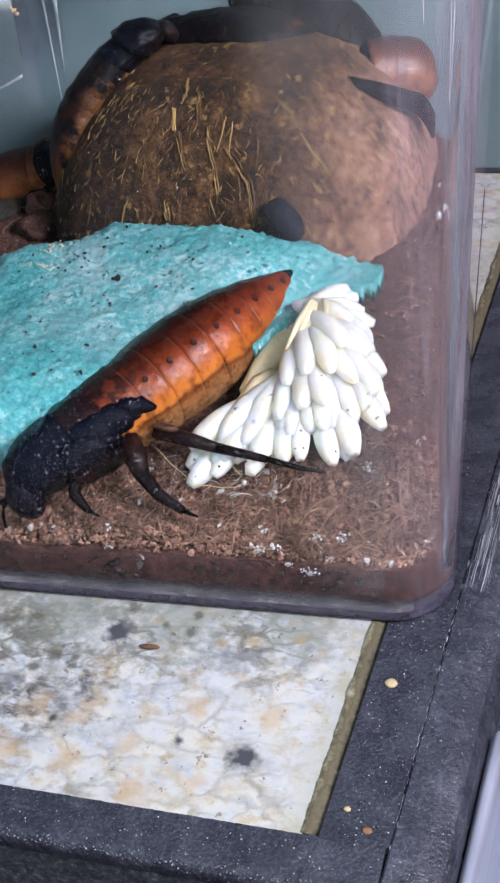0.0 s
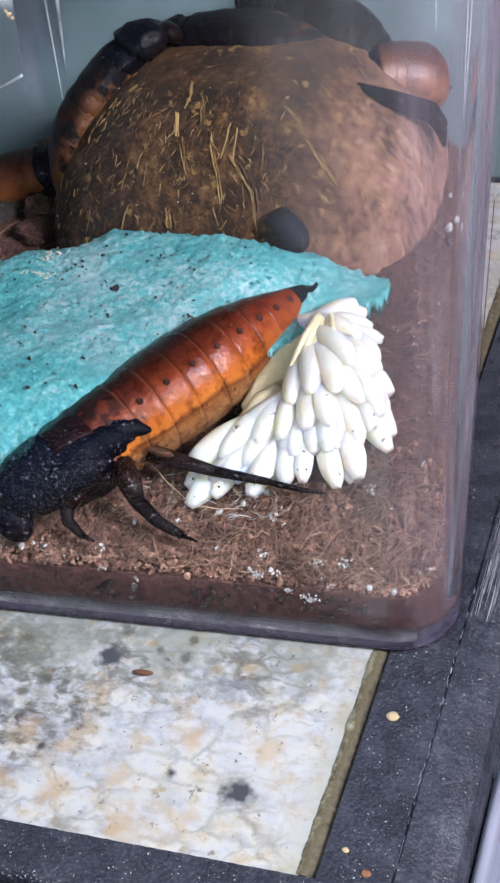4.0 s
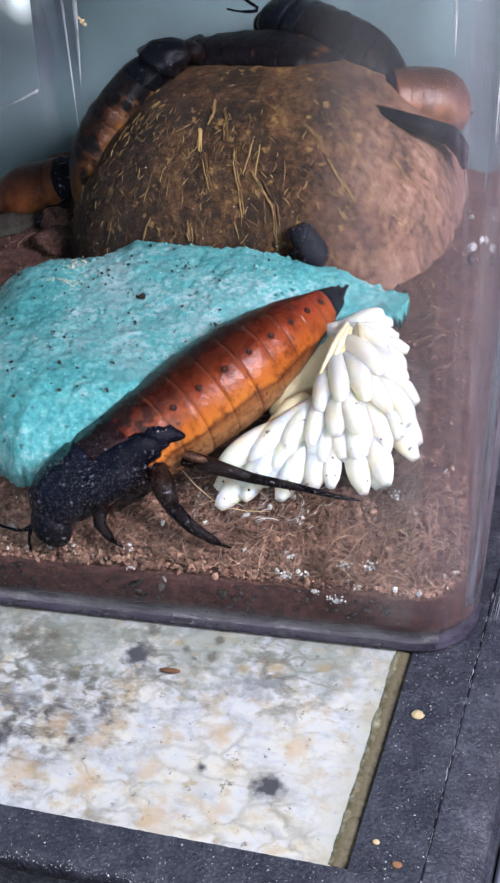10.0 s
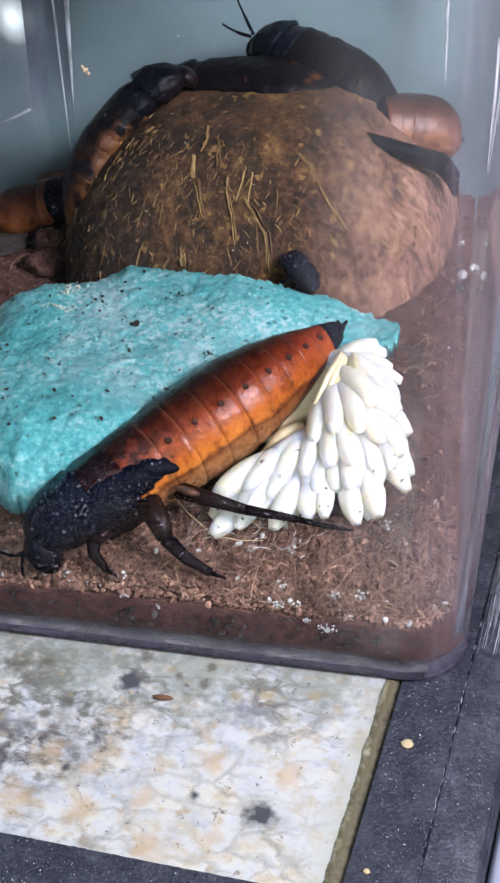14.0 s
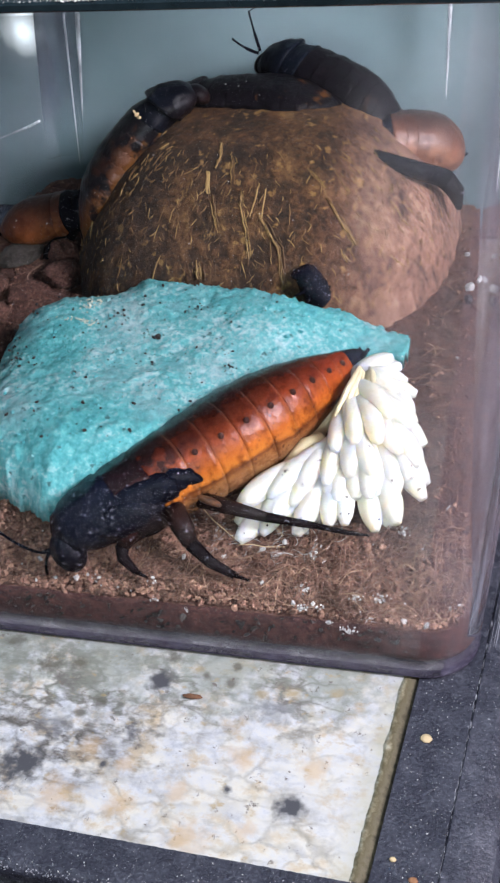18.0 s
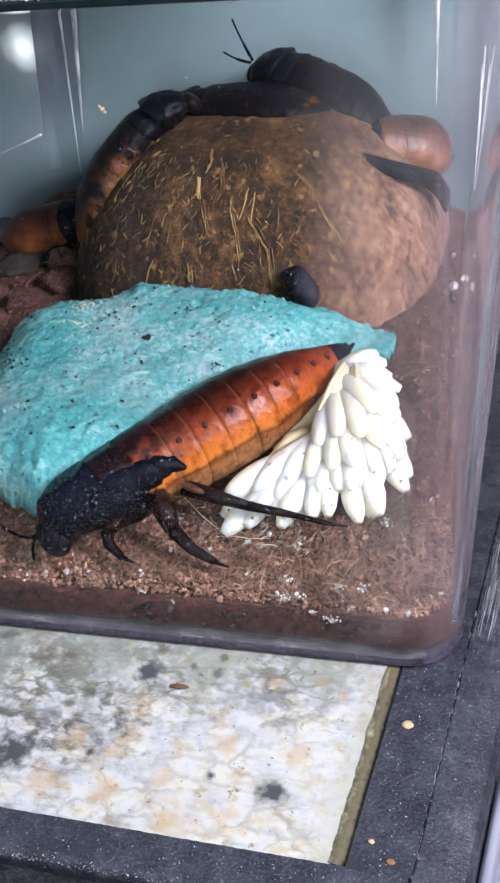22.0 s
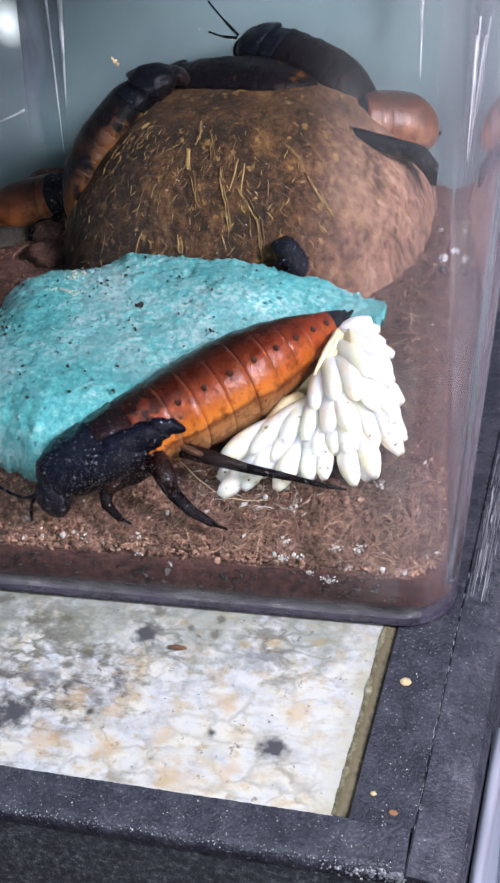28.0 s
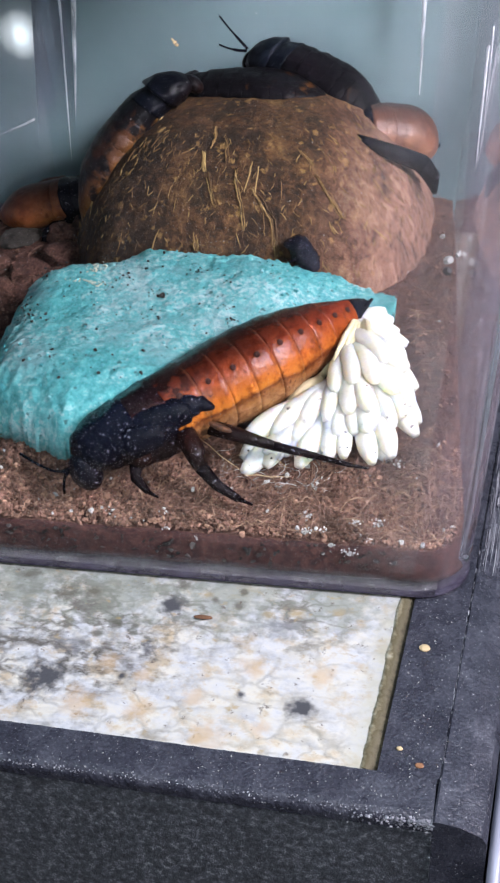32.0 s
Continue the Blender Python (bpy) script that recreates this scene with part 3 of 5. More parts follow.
soil = bmesh.new()
ring = [warp((x, y, 0.0135)) for x, y, _ in rounded(SX0, SY0, SX1, SY1, TR - 0.0024, 0.0, 14)]
fine = []
for a, b in zip(ring, ring[1:] + ring[:1]):
    k = max(1, int(math.hypot(b[0] - a[0], b[1] - a[1]) / 0.0012))
    fine += [(a[0] + (b[0] - a[0]) * i / k, a[1] + (b[1] - a[1]) * i / k) for i in range(k)]
cxy = ((SX0 + SX1) / 2, (SY0 + SY1) / 2)
levels = [[(cxy[0] + (x - cxy[0]) * s, cxy[1] + (y - cxy[1]) * s, z) for x, y in fine] for s, z in ((0.95, 0.0021), (0.99, 0.0024), (0.992, 0.0036), (0.994, 0.0080))]
for s in [0.998 - 0.007 * i for i in range(100)]:
    levels.append([(cxy[0] + (x - cxy[0]) * s, cxy[1] + (y - cxy[1]) * s, soil_height(cxy[0] + (x - cxy[0]) * s, cxy[1] + (y - cxy[1]) * s)) for x, y in fine])
loft(soil, levels)
ground = tagged(part("coir_substrate", soil, SOIL), "brown coconut fibre substrate filling the tank bottom", "substrate", kind="stuff")
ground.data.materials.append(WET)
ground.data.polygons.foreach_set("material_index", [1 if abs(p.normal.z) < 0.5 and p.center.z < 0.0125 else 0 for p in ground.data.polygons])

# ---- loose substrate ----
def island_mix(name, stops, rough=0.8, bump=0.5, plain=False):
    m, nt, bsdf = nodes_of(name)
    g = nt.nodes.new("ShaderNodeNewGeometry")
    v = coords(nt)
    c = ramp(nt, g.outputs["Random Per Island"], stops)
    patch = ramp(nt, noise_tex(nt, v, 110, 4, 0.65), [(0.42, (0, 0, 0)), (0.62, (1, 1, 1))])
    if not plain:
        c = mixed(nt, patch, c, mixed(nt, 1.0, c, (0.32, 0.28, 0.27), "MULTIPLY"))
    c = c if plain else mixed(nt, 0.25, c, ramp(nt, noise_tex(nt, v, 1400, 3, 0.6), [(0.3, (0.05, 0.02, 0.012)), (0.7, (0.4, 0.24, 0.15))]))
    link(nt, c, bsdf.inputs["Base Color"])
    bsdf.inputs["Roughness"].default_value = rough
    bumped(nt, bsdf, noise_tex(nt, v, 1800, 3, 0.6), bump, 0.0004)
    return m


CHIP = island_mix("coir_chip", [(0.0, (0.050, 0.020, 0.013)), (0.4, (0.17, 0.078, 0.056)), (0.75, (0.32, 0.165, 0.120)), (1.0, (0.52, 0.31, 0.21))])
FIBRE = island_mix("coir_fibre", [(0.0, (0.11, 0.048, 0.034)), (0.65, (0.30, 0.155, 0.112)), (0.93, (0.44, 0.26, 0.185)), (1.0, (0.60, 0.41, 0.26))], 0.6, 0.1)
PALE = island_mix("pale_crumb", [(0.0, (0.26, 0.26, 0.26)), (0.7, (0.50, 0.50, 0.48)), (1.0, (0.78, 0.77, 0.74))], 0.7, plain=True)
STONE_GREY = speckled("grey_shard", [(0.35, (0.025, 0.020, 0.016)), (0.65, (0.085, 0.075, 0.062))], 420, 0.8, bump=0.9, dist=0.0008)
STRAW = island_mix("straw", [(0.0, (0.50, 0.34, 0.17)), (1.0, (0.68, 0.52, 0.30))], plain=True)
CREAM = island_mix("cream_crust", [(0.0, (0.22, 0.40, 0.38)), (0.4, (0.42, 0.50, 0.42)), (1.0, (0.62, 0.60, 0.46))], plain=True)
DARK = island_mix("dark_crumb", [(0.0, (0.006, 0.005, 0.005)), (1.0, (0.022, 0.014, 0.010))], 0.55, plain=True)
rng = random.Random(4)


def lumps(places, material, name, label, category, flat=0.45):
    """Small broken pieces, six-sided, each turned its own way."""
    verts, faces = [], []
    for p, size in places:
        m = Euler([rng.uniform(-0.6, 0.6), rng.uniform(-0.6, 0.6), rng.uniform(0, 6.3)]).to_matrix()
        k = len(verts)
        n = 5
        sx, sy = size * rng.uniform(0.6, 1.5), size * rng.uniform(0.5, 1.0)
        for lvl, q in ((-flat, 0.7), (0.1, 1.0), (flat, 0.6)):
            for i in range(n):
                a = 2 * math.pi * i / n + rng.uniform(-0.3, 0.3)
                r = q * rng.uniform(0.7, 1.15)
                verts.append(p + m @ Vector((sx * r * math.cos(a), sy * r * math.sin(a), size * lvl * rng.uniform(0.7, 1.3))))
        for row in (0, n):
            for i in range(n):
                faces.append((k + row + i, k + row + (i + 1) % n, k + row + n + (i + 1) % n, k + row + n + i))
        faces += [tuple(k + i for i in reversed(range(n))), tuple(k + 2 * n + i for i in range(n))]
    return tagged(piece(name, verts, faces, material, smooth=False), label, category, kind="stuff")


def strands(specs, material, name, label, category, sides=4):
    verts, faces = [], []
    for pts, r in specs:
        k, n = len(verts), len(pts)
        for i, p in enumerate(pts):
            d = (pts[min(i + 1, n - 1)] - pts[max(i - 1, 0)]).normalized()
            s = d.orthogonal().normalized()
            u = d.cross(s)
            rr = r * (1.0 if 0 < i < n - 1 else 0.5)
            verts += [p + rr * (math.cos(2 * math.pi * j / sides) * s + math.sin(2 * math.pi * j / sides) * u) for j in range(sides)]
        for i in range(n - 1):
            for j in range(sides):
                faces.append((k + i * sides + j, k + i * sides + (j + 1) % sides, k + (i + 1) * sides + (j + 1) % sides, k + (i + 1) * sides + j))
    return tagged(piece(name, verts, faces, material), label, category, kind="stuff")


def soil_spot(front=0.5):
    while True:
        if rng.random() < front:
            x, y = rng.uniform(-0.1, 0.009), SY0 + abs(rng.gauss(0, 0.013))
        else:
            x, y = rng.uniform(-0.128, 0.009), rng.uniform(SY0, SY1)
        if inside_soil(x, y, 0.0006):
            return Vector((x, y + skew(x, y), soil_height(x, y)))


chips = []
for _ in range(14000):
    p = soil_spot(0.6) + Vector((0, 0, 0.0003))
    chips.append((p, rng.choice((0.0002, 0.0003, 0.0003, 0.0004, 0.0005, 0.0006, 0.0008, 0.0011)) * (0.85 if p.y < 0.066 else 0.6)))
lumps(chips, CHIP, "coir_chips", "loose reddish brown coconut husk chips", "husk chips")
specs = []
for _ in range(3400):
    p = soil_spot(0.75) + Vector((0, 0, 0.0010))
    a, bend, ln = rng.uniform(0, 6.3), rng.gauss(0, 1.9), rng.uniform(0.003, 0.012)
    pts = []
    for i in range(7):
        pts.append(p.copy())
        q = p + Vector((math.cos(a), math.sin(a), 0)) * ln / 6
        if not inside_soil(q.x, q.y, 0.0005):
            break
        q.z = soil_height(q.x, q.y) + 0.0010 + 0.0012 * math.sin(i * 0.9) * rng.random()
        p, a = q, a + bend / 6
    if len(pts) > 2:
        specs.append((pts, rng.choice((0.00004, 0.00004, 0.00006, 0.00008, 0.00012))))
strands(specs, FIBRE, "coir_fibres", "thin tan coconut fibres strewn on the substrate", "fibres")
lumps([(soil_spot(0.8) + Vector((0, 0, 0.0008)), rng.choice((0.0003, 0.0005, 0.0008))) for _ in range(60)], PALE, "white_crumbs", "white crumbs scattered on the brown substrate", "crumbs", 0.6)
clusters = ((-0.0449, 0.0608), (-0.0501, 0.0480), (-0.0214, 0.0504), (-0.0203, 0.0503), (-0.0107, 0.0506), (-0.0065, 0.0513), (-0.0040, 0.0640), (-0.0608, 0.0480), (-0.0400, 0.0602), (-0.0202, 0.0575))
fluff = []
for x, y in clusters:
    for _ in range(26):
        p = Vector((x + rng.gauss(0, 0.0005), max(0.0472, y + rng.gauss(0, 0.0005)), 0))
        fluff.append((p + Vector((0, 0, soil_height(p.x, p.y) + 0.0006 + rng.uniform(0, 0.0008))), rng.choice((0.00010, 0.00015, 0.0002, 0.0003, 0.0004))))
# the same white fluff caught between husk and plastic
for x, z, r, count in ((-0.0201, 0.0138, 0.0008, 40), (-0.0150, 0.0108, 0.0006, 26), (-0.0113, 0.0090, 0.0010, 36), (-0.0080, 0.0128, 0.0008, 14), (-0.0166, 0.0145, 0.0006, 12), (-0.0484, 0.0119, 0.0005, 14), (-0.0425, 0.0101, 0.0004, 8)):
    for _ in range(count):
        p = Vector((x + rng.gauss(0, 0.7 * r), 0, z + rng.gauss(0, 0.5 * r)))
        fluff.append((p + Vector((0, SY0 - 0.0001 + skew(p.x, SY0), 0)), rng.choice((0.00010, 0.00015, 0.0002, 0.0003))))
lumps(fluff, PALE, "white_fluff", "grey-white mouldy fluff on the brown substrate", "fluff", 0.6)
threads = [((-0.0462, 0.0655, 0.0195), (-0.0402, 0.0600, 0.0195), (-0.0346, 0.0556, 0.0195)), ((-0.0339, 0.0543, 0.0195), (-0.0288, 0.0546, 0.0195), (-0.0247, 0.0553, 0.0195)), ((-0.0497, 0.0671, 0.0195), (-0.0471, 0.0661, 0.0195), (-0.0438, 0.0654, 0.0195)), ((-0.0370, 0.0605, 0.0195), (-0.0324, 0.0646, 0.0195), (-0.0259, 0.0581, 0.0195))]
strands([([Vector(a), Vector(a).lerp(Vector(b), 0.5) + Vector((0, 0, 0.0004)), Vector(b), Vector(c)], 0.00009) for a, b, c in threads], STRAW, "pale_threads", "long pale fibres lying over the substrate", "fibres")
# the same husk pressed against the plastic
wall_spots = [(Vector((x, SY0 + 0.0002 + skew(x, SY0), rng.uniform(0.004, 0.0105))), rng.choice((0.0003, 0.0005, 0.0007))) for x in [rng.uniform(-0.1, 0.0) for _ in range(160)]]
lumps(wall_spots, DARK, "packed_crumbs", "dark damp crumbs packed against the plastic", "crumbs", 0.25)


# ---- coconut shell ----
def husk_colour():
    """Mottled brown husk, dark and scabby in places, paler and pinker on one side, shade painted on the left."""
    m, nt, bsdf = nodes_of("coconut_husk")
    v, long = coords(nt), coords(nt, (1, 1, 0.22))
    big, fine = noise_tex(nt, long, 100, 7, 0.74), noise_tex(nt, v, 520, 6, 0.74)
    c = ramp(nt, mixed(nt, 0.45, big, fine), [(0.38, (0.012, 0.007, 0.004)), (0.47, (0.080, 0.036, 0.013)), (0.55, (0.20, 0.095, 0.034)), (0.66, (0.42, 0.25, 0.09))])
    scab = ramp(nt, noise_tex(nt, v, 70, 6, 0.7), [(0.46, (0, 0, 0)), (0.62, (0.9, 0.9, 0.9))])
    c = mixed(nt, scab, c, (0.022, 0.013, 0.008))
    spot = ramp(nt, noise_tex(nt, v, 320, 3, 0.6), [(0.61, (0, 0, 0)), (0.68, (0.85, 0.85, 0.85))])
    c = mixed(nt, spot, c, (0.50, 0.31, 0.10))
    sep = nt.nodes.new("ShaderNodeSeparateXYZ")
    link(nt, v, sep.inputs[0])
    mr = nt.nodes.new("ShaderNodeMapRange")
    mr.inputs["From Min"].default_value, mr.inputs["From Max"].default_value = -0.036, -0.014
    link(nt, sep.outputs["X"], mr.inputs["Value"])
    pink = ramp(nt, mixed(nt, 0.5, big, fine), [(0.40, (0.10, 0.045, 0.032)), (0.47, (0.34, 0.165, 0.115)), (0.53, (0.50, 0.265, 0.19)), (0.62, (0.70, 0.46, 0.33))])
    # the left side's shade, put into the husk colour
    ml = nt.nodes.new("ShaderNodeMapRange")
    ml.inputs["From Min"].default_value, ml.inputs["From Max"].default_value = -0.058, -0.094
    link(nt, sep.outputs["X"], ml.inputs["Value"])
    shaded = mixed(nt, 1.0, ml.outputs["Result"], ramp(nt, noise_tex(nt, v, 45, 5, 0.7), [(0.36, (0.3, 0.3, 0.3)), (0.6, (1, 1, 1))]), "MULTIPLY")
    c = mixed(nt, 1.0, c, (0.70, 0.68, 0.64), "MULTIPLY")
    c = mixed(nt, faded(nt, shaded, 0.8), c, (0.020, 0.013, 0.009))
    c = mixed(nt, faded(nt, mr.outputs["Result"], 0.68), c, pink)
    link(nt, c, bsdf.inputs["Base Color"])
    bsdf.inputs["Roughness"].default_value = 0.6
    bumped(nt, bsdf, mixed(nt, 0.5, big, fine), 1.0, 0.0025)
    return m


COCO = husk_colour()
CC, CR = Vector((-0.0545, 0.1780, -0.0030)), (0.0505, 0.0600, 0.0600)


def husk(d):
    """The husk's surface in the direction d from its middle."""
    flat = (abs(d.x / CR[0]) ** 3.0 + abs(d.y / (CR[1] if d.y < 0 else 0.0245)) ** 3.0) ** (1 / 3.0)
    k = (flat ** 2.5 + abs(d.z / CR[2]) ** 2.5) ** (-1 / 2.5)
    return CC + d * k * 0.975 * (1 + 0.014 * noise.noise(d * 3) + 0.007 * noise.noise(d * 14))


bm = bmesh.new()
rings = []
for i in range(34):
    el = radians(18 + 71.9 * i / 33)
    ringp = []
    for k in range(72):
        a = 2 * math.pi * k / 72
        d = Vector((math.cos(el) * math.cos(a), math.cos(el) * math.sin(a), math.sin(el)))
        ringp.append(husk(d))
    rings.append(ringp)
loft(bm, rings)
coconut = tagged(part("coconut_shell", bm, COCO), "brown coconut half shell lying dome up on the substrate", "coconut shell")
HAIR = island_mix("husk_fibre", [(0.0, (0.10, 0.055, 0.024)), (0.6, (0.26, 0.155, 0.055)), (1.0, (0.48, 0.33, 0.12))], 0.6, 0.1, plain=True)
rng.seed(21)
specs = []
for i in range(760):
    streak = i < 80
    az = radians((rng.gauss(-97, 12) if i < 60 else rng.uniform(-150, -30)) if streak else rng.uniform(-175, -5))
    el, turn = radians(rng.uniform(26, 62)), rng.uniform(-0.3, 0.3) if streak else rng.uniform(-0.4, 0.4)
    pts = []
    for k in range(rng.randint(3, 6) if streak else rng.randint(3, 4)):
        d = Vector((math.cos(el) * math.cos(az), math.cos(el) * math.sin(az), math.sin(el)))
        pts.append(husk(d) - d * (0.00012 if streak else -0.0001))
        el -= 0.030 if streak else rng.uniform(0.006, 0.014)
        az += turn * 0.03 + rng.uniform(-0.006, 0.006)
        if el < 0.25:
            break
    if len(pts) > 2:
        specs.append((pts, rng.choice((0.00008, 0.0001, 0.00014, 0.0002)) if streak else rng.choice((0.00007, 0.0001, 0.00014))))
# thicker golden bundles that have come loose, as azimuth and elevation on the dome
for path in (((-97, 51), (-95, 47), (-92, 43)), ((-88, 54), (-87, 49), (-85, 44), (-84, 38)), ((-81, 47), (-79, 44), (-76, 40), (-75, 32)), ((-60, 49), (-59, 45), (-57, 41), (-56, 38)), ((-97, 36), (-96, 33)), ((-102, 64), (-99, 60), (-99, 57)), ((-94, 61), (-92, 58), (-91, 54)), ((-63, 56), (-61, 53), (-60, 51)), ((-83, 33), (-82, 30)), ((-102, 56), (-99, 51)), ((-60, 38), (-59, 35)), ((-35, 48), (-38, 46))):
    for _ in range(5):
        shift, pts = rng.gauss(0, 0.5), []
        for (a, b), (a2, b2) in zip(path, path[1:]):
            for k in (0, 0.34, 0.67, 1) if (a2, b2) == path[-1] else (0, 0.34, 0.67):
                az, el = radians(a + (a2 - a) * k + shift + rng.gauss(0, 0.25)), radians(b + (b2 - b) * k)
                d = Vector((math.cos(el) * math.cos(az), math.cos(el) * math.sin(az), math.sin(el)))
                pts.append(husk(d) + d * rng.uniform(0.0001, 0.0004))
        specs.append((pts[rng.randint(0, 1):], rng.choice((0.00007, 0.00011, 0.00018))))
hairs = strands(specs, HAIR, "husk_fibres", "", "")
hairs.parent = coconut
for key in ("label", "category"):
    if key in hairs:
        del hairs[key]

# ---- foam ----
def foam_colour():
    m, nt, bsdf = nodes_of("foam")
    v = coords(nt)
    big, fine = noise_tex(nt, v, 70, 6, 0.65), noise_tex(nt, v, 900, 4, 0.7)
    c = ramp(nt, mixed(nt, 0.5, big, fine), [(0.34, (0.03, 0.20, 0.205)), (0.43, (0.055, 0.31, 0.315)), (0.52, (0.12, 0.42, 0.42)), (0.62, (0.42, 0.60, 0.60))])
    grime = ramp(nt, noise_tex(nt, v, 75, 6, 0.7), [(0.50, (0, 0, 0)), (0.68, (0.6, 0.6, 0.6))])
    c = mixed(nt, grime, c, (0.20, 0.33, 0.34))
    bleach = ramp(nt, noise_tex(nt, v, 210, 6, 0.75), [(0.60, (0, 0, 0)), (0.72, (0.6, 0.6, 0.6))])
    c = mixed(nt, bleach, c, (0.50, 0.62, 0.58))
    pit = ramp(nt, noise_tex(nt, v, 480, 3, 0.6), [(0.64, (0, 0, 0)), (0.70, (0.9, 0.9, 0.9))])
    c = mixed(nt, pit, c, (0.035, 0.12, 0.12))
    link(nt, c, bsdf.inputs["Base Color"])
    bsdf.inputs["Roughness"].default_value = 0.85
    bumped(nt, bsdf, mixed(nt, 0.6, noise_tex(nt, v, 700, 5, 0.8), noise_tex(nt, v, 1900, 3, 0.7)), 0.6, 0.0006)
    return m


FOAM = foam_colour()
OUT = [(-0.096, 0.0635), (-0.086, 0.0605), (-0.0722, 0.0545), (-0.055, 0.0595), (-0.040, 0.0755), (-0.0255, 0.0900), (-0.017, 0.1010), (-0.0105, 0.1060), (-0.0092, 0.1125), (-0.024, 0.117), (-0.038, 0.1193), (-0.047, 0.1212), (-0.056, 0.1262), (-0.0745, 0.1285), (-0.0800, 0.1195), (-0.0915, 0.1165), (-0.0985, 0.1065), (-0.099, 0.08)]


def edge_distance(x, y):
    inside, best = False, 1.0
    for (ax, ay), (bx, by) in zip(OUT, OUT[1:] + OUT[:1]):
        if (ay > y) != (by > y) and x < (bx - ax) * (y - ay) / (by - ay) + ax:
            inside = not inside
        t = max(0, min(1, ((x - ax) * (bx - ax) + (y - ay) * (by - ay)) / ((bx - ax) ** 2 + (by - ay) ** 2)))
        best = min(best, math.hypot(x - ax - t * (bx - ax), y - ay - t * (by - ay)))
    return best if inside else -best


def brow(x):
    """How wide the slab's worn edge is rounded."""
    k = min(1, max(0, (x + 0.066) / 0.022))
    return 0.014 - 0.008 * k * k * (3 - 2 * k)


def swell(x, y):
    """How far the slab rises towards the back."""
    k = min(1, max(0, (y - 0.085) / 0.035))
    return 0.0030 * k * k * (3 - 2 * k) * min(1, max(0, (-0.030 - x) / 0.015))


def foam_sheet():
    step, nx, ny = 0.0005, 186, 159
    verts, index, faces = [], {}, []
    for i in range(nx):
        for j in range(ny):
            x, y = -0.1005 + i * step, 0.052 + j * step
            v = Vector((x, y, 0))
            s = edge_distance(x, y) + (0.4 if x < -0.055 or y < 0.055 + 0.95 * (x + 0.0725) else 1.0) * (0.0014 * noise.noise(v * 520) + 0.0010 * noise.noise(v * 1100)) + 0.0007 * noise.noise(v * 160)
            if s > 0:
                k = min(1, s / brow(x))
                thick = 0.016 if x < -0.06 else 0.016 + (0.0035 - 0.016) * min(1, (x + 0.06) / 0.035)
                top = 0.0335 + 0.0018 * noise.noise(v * 45) + 0.0004 * noise.noise(v * 190) + 0.0004 * noise.noise(v * 400) + 0.0003 * noise.noise(v * 900)
                top += swell(x, y) - 0.015 * max(0, y - 0.105)
                low = top - thick
                near = max(0, 1 - (y - 0.0545 - 0.93 * max(0, x + 0.0725)) / 0.016)
                top -= 0.0035 * near * min(1, max(0, (x + 0.06) / 0.02))
                top -= thick * 0.96 * (1 - math.sqrt(max(0, 1 - (1 - k) ** 2)))
                index[i, j] = len(verts)
                verts += [(x, y, top), (x, y, low)]
    for (i, j), k in index.items():
        quad = [index.get(q) for q in ((i, j), (i + 1, j), (i + 1, j + 1), (i, j + 1))]
        if None not in quad:
            faces += [tuple(quad), tuple(q + 1 for q in reversed(quad))]
    count = {}
    for f in faces[::2]:
        for a, b in zip(f, f[1:] + f[:1]):
            count[a, b] = 1
    for a, b in list(count):
        if (b, a) not in count:
            faces.append((b, a, a + 1, b + 1))
    return verts, faces


fv, ff = foam_sheet()
tagged(piece("foam_slab", fv, ff, FOAM), "turquoise crumbly foam slab lying over the substrate", "foam")

def foam_top(x, y):
    v = Vector((x, y, 0))
    return 0.0335 + 0.0018 * noise.noise(v * 45) + 0.0004 * noise.noise(v * 190) + swell(x, y) - 0.015 * max(0, y - 0.105)


crumbs = []
knots = [(min(-0.02, -0.098 + abs(rng.gauss(0, 0.040))), rng.uniform(0.058, 0.118)) for _ in range(34)]
while len(crumbs) < 300:
    x, y = rng.choice(knots) if rng.random() < 0.55 else (min(-0.012, -0.098 + abs(rng.gauss(0, 0.042))), rng.uniform(0.055, 0.119))
    x, y = x + rng.gauss(0, 0.0012), y + rng.gauss(0, 0.0012)
    if edge_distance(x, y) > 0.006:
        crumbs.append((Vector((x, y, foam_top(x, y) + 0.0001)), rng.choice((0.00010, 0.00013, 0.00016, 0.0002, 0.0002, 0.0003, 0.00045))))
crumbs.append((Vector((-0.0614, 0.0978, foam_top(-0.0614, 0.0978) + 0.0002)), 0.0011))
tufts = []
while len(tufts) < 240:
    x, y = rng.uniform(-0.0985, -0.010), rng.uniform(0.0545, 0.122)
    d = edge_distance(x, y)
    if d > 0.0035:
        near = max(0, 1 - (y - 0.0545 - 0.93 * max(0, x + 0.0725)) / 0.016)
        z = foam_top(x, y) - 0.0035 * near * min(1, max(0, (x + 0.06) / 0.02))
        thick = 0.016 if x < -0.06 else 0.016 - 0.0125 * min(1, (x + 0.06) / 0.035)
        z -= thick * 0.96 * (1 - math.sqrt(max(0, 1 - (1 - min(1, d / brow(x))) ** 2)))
        tufts.append((Vector((x, y, z)), rng.choice((0.0002, 0.0003, 0.0004, 0.0006))))
FLAKE = island_mix("foam_flake", [(0.0, (0.05, 0.28, 0.30)), (0.5, (0.11, 0.40, 0.42)), (1.0, (0.26, 0.52, 0.53))], 0.9, plain=True)
lumps(tufts, FLAKE, "foam_crumbs", "loose turquoise foam crumbs", "foam crumbs", 0.5)
crust = []
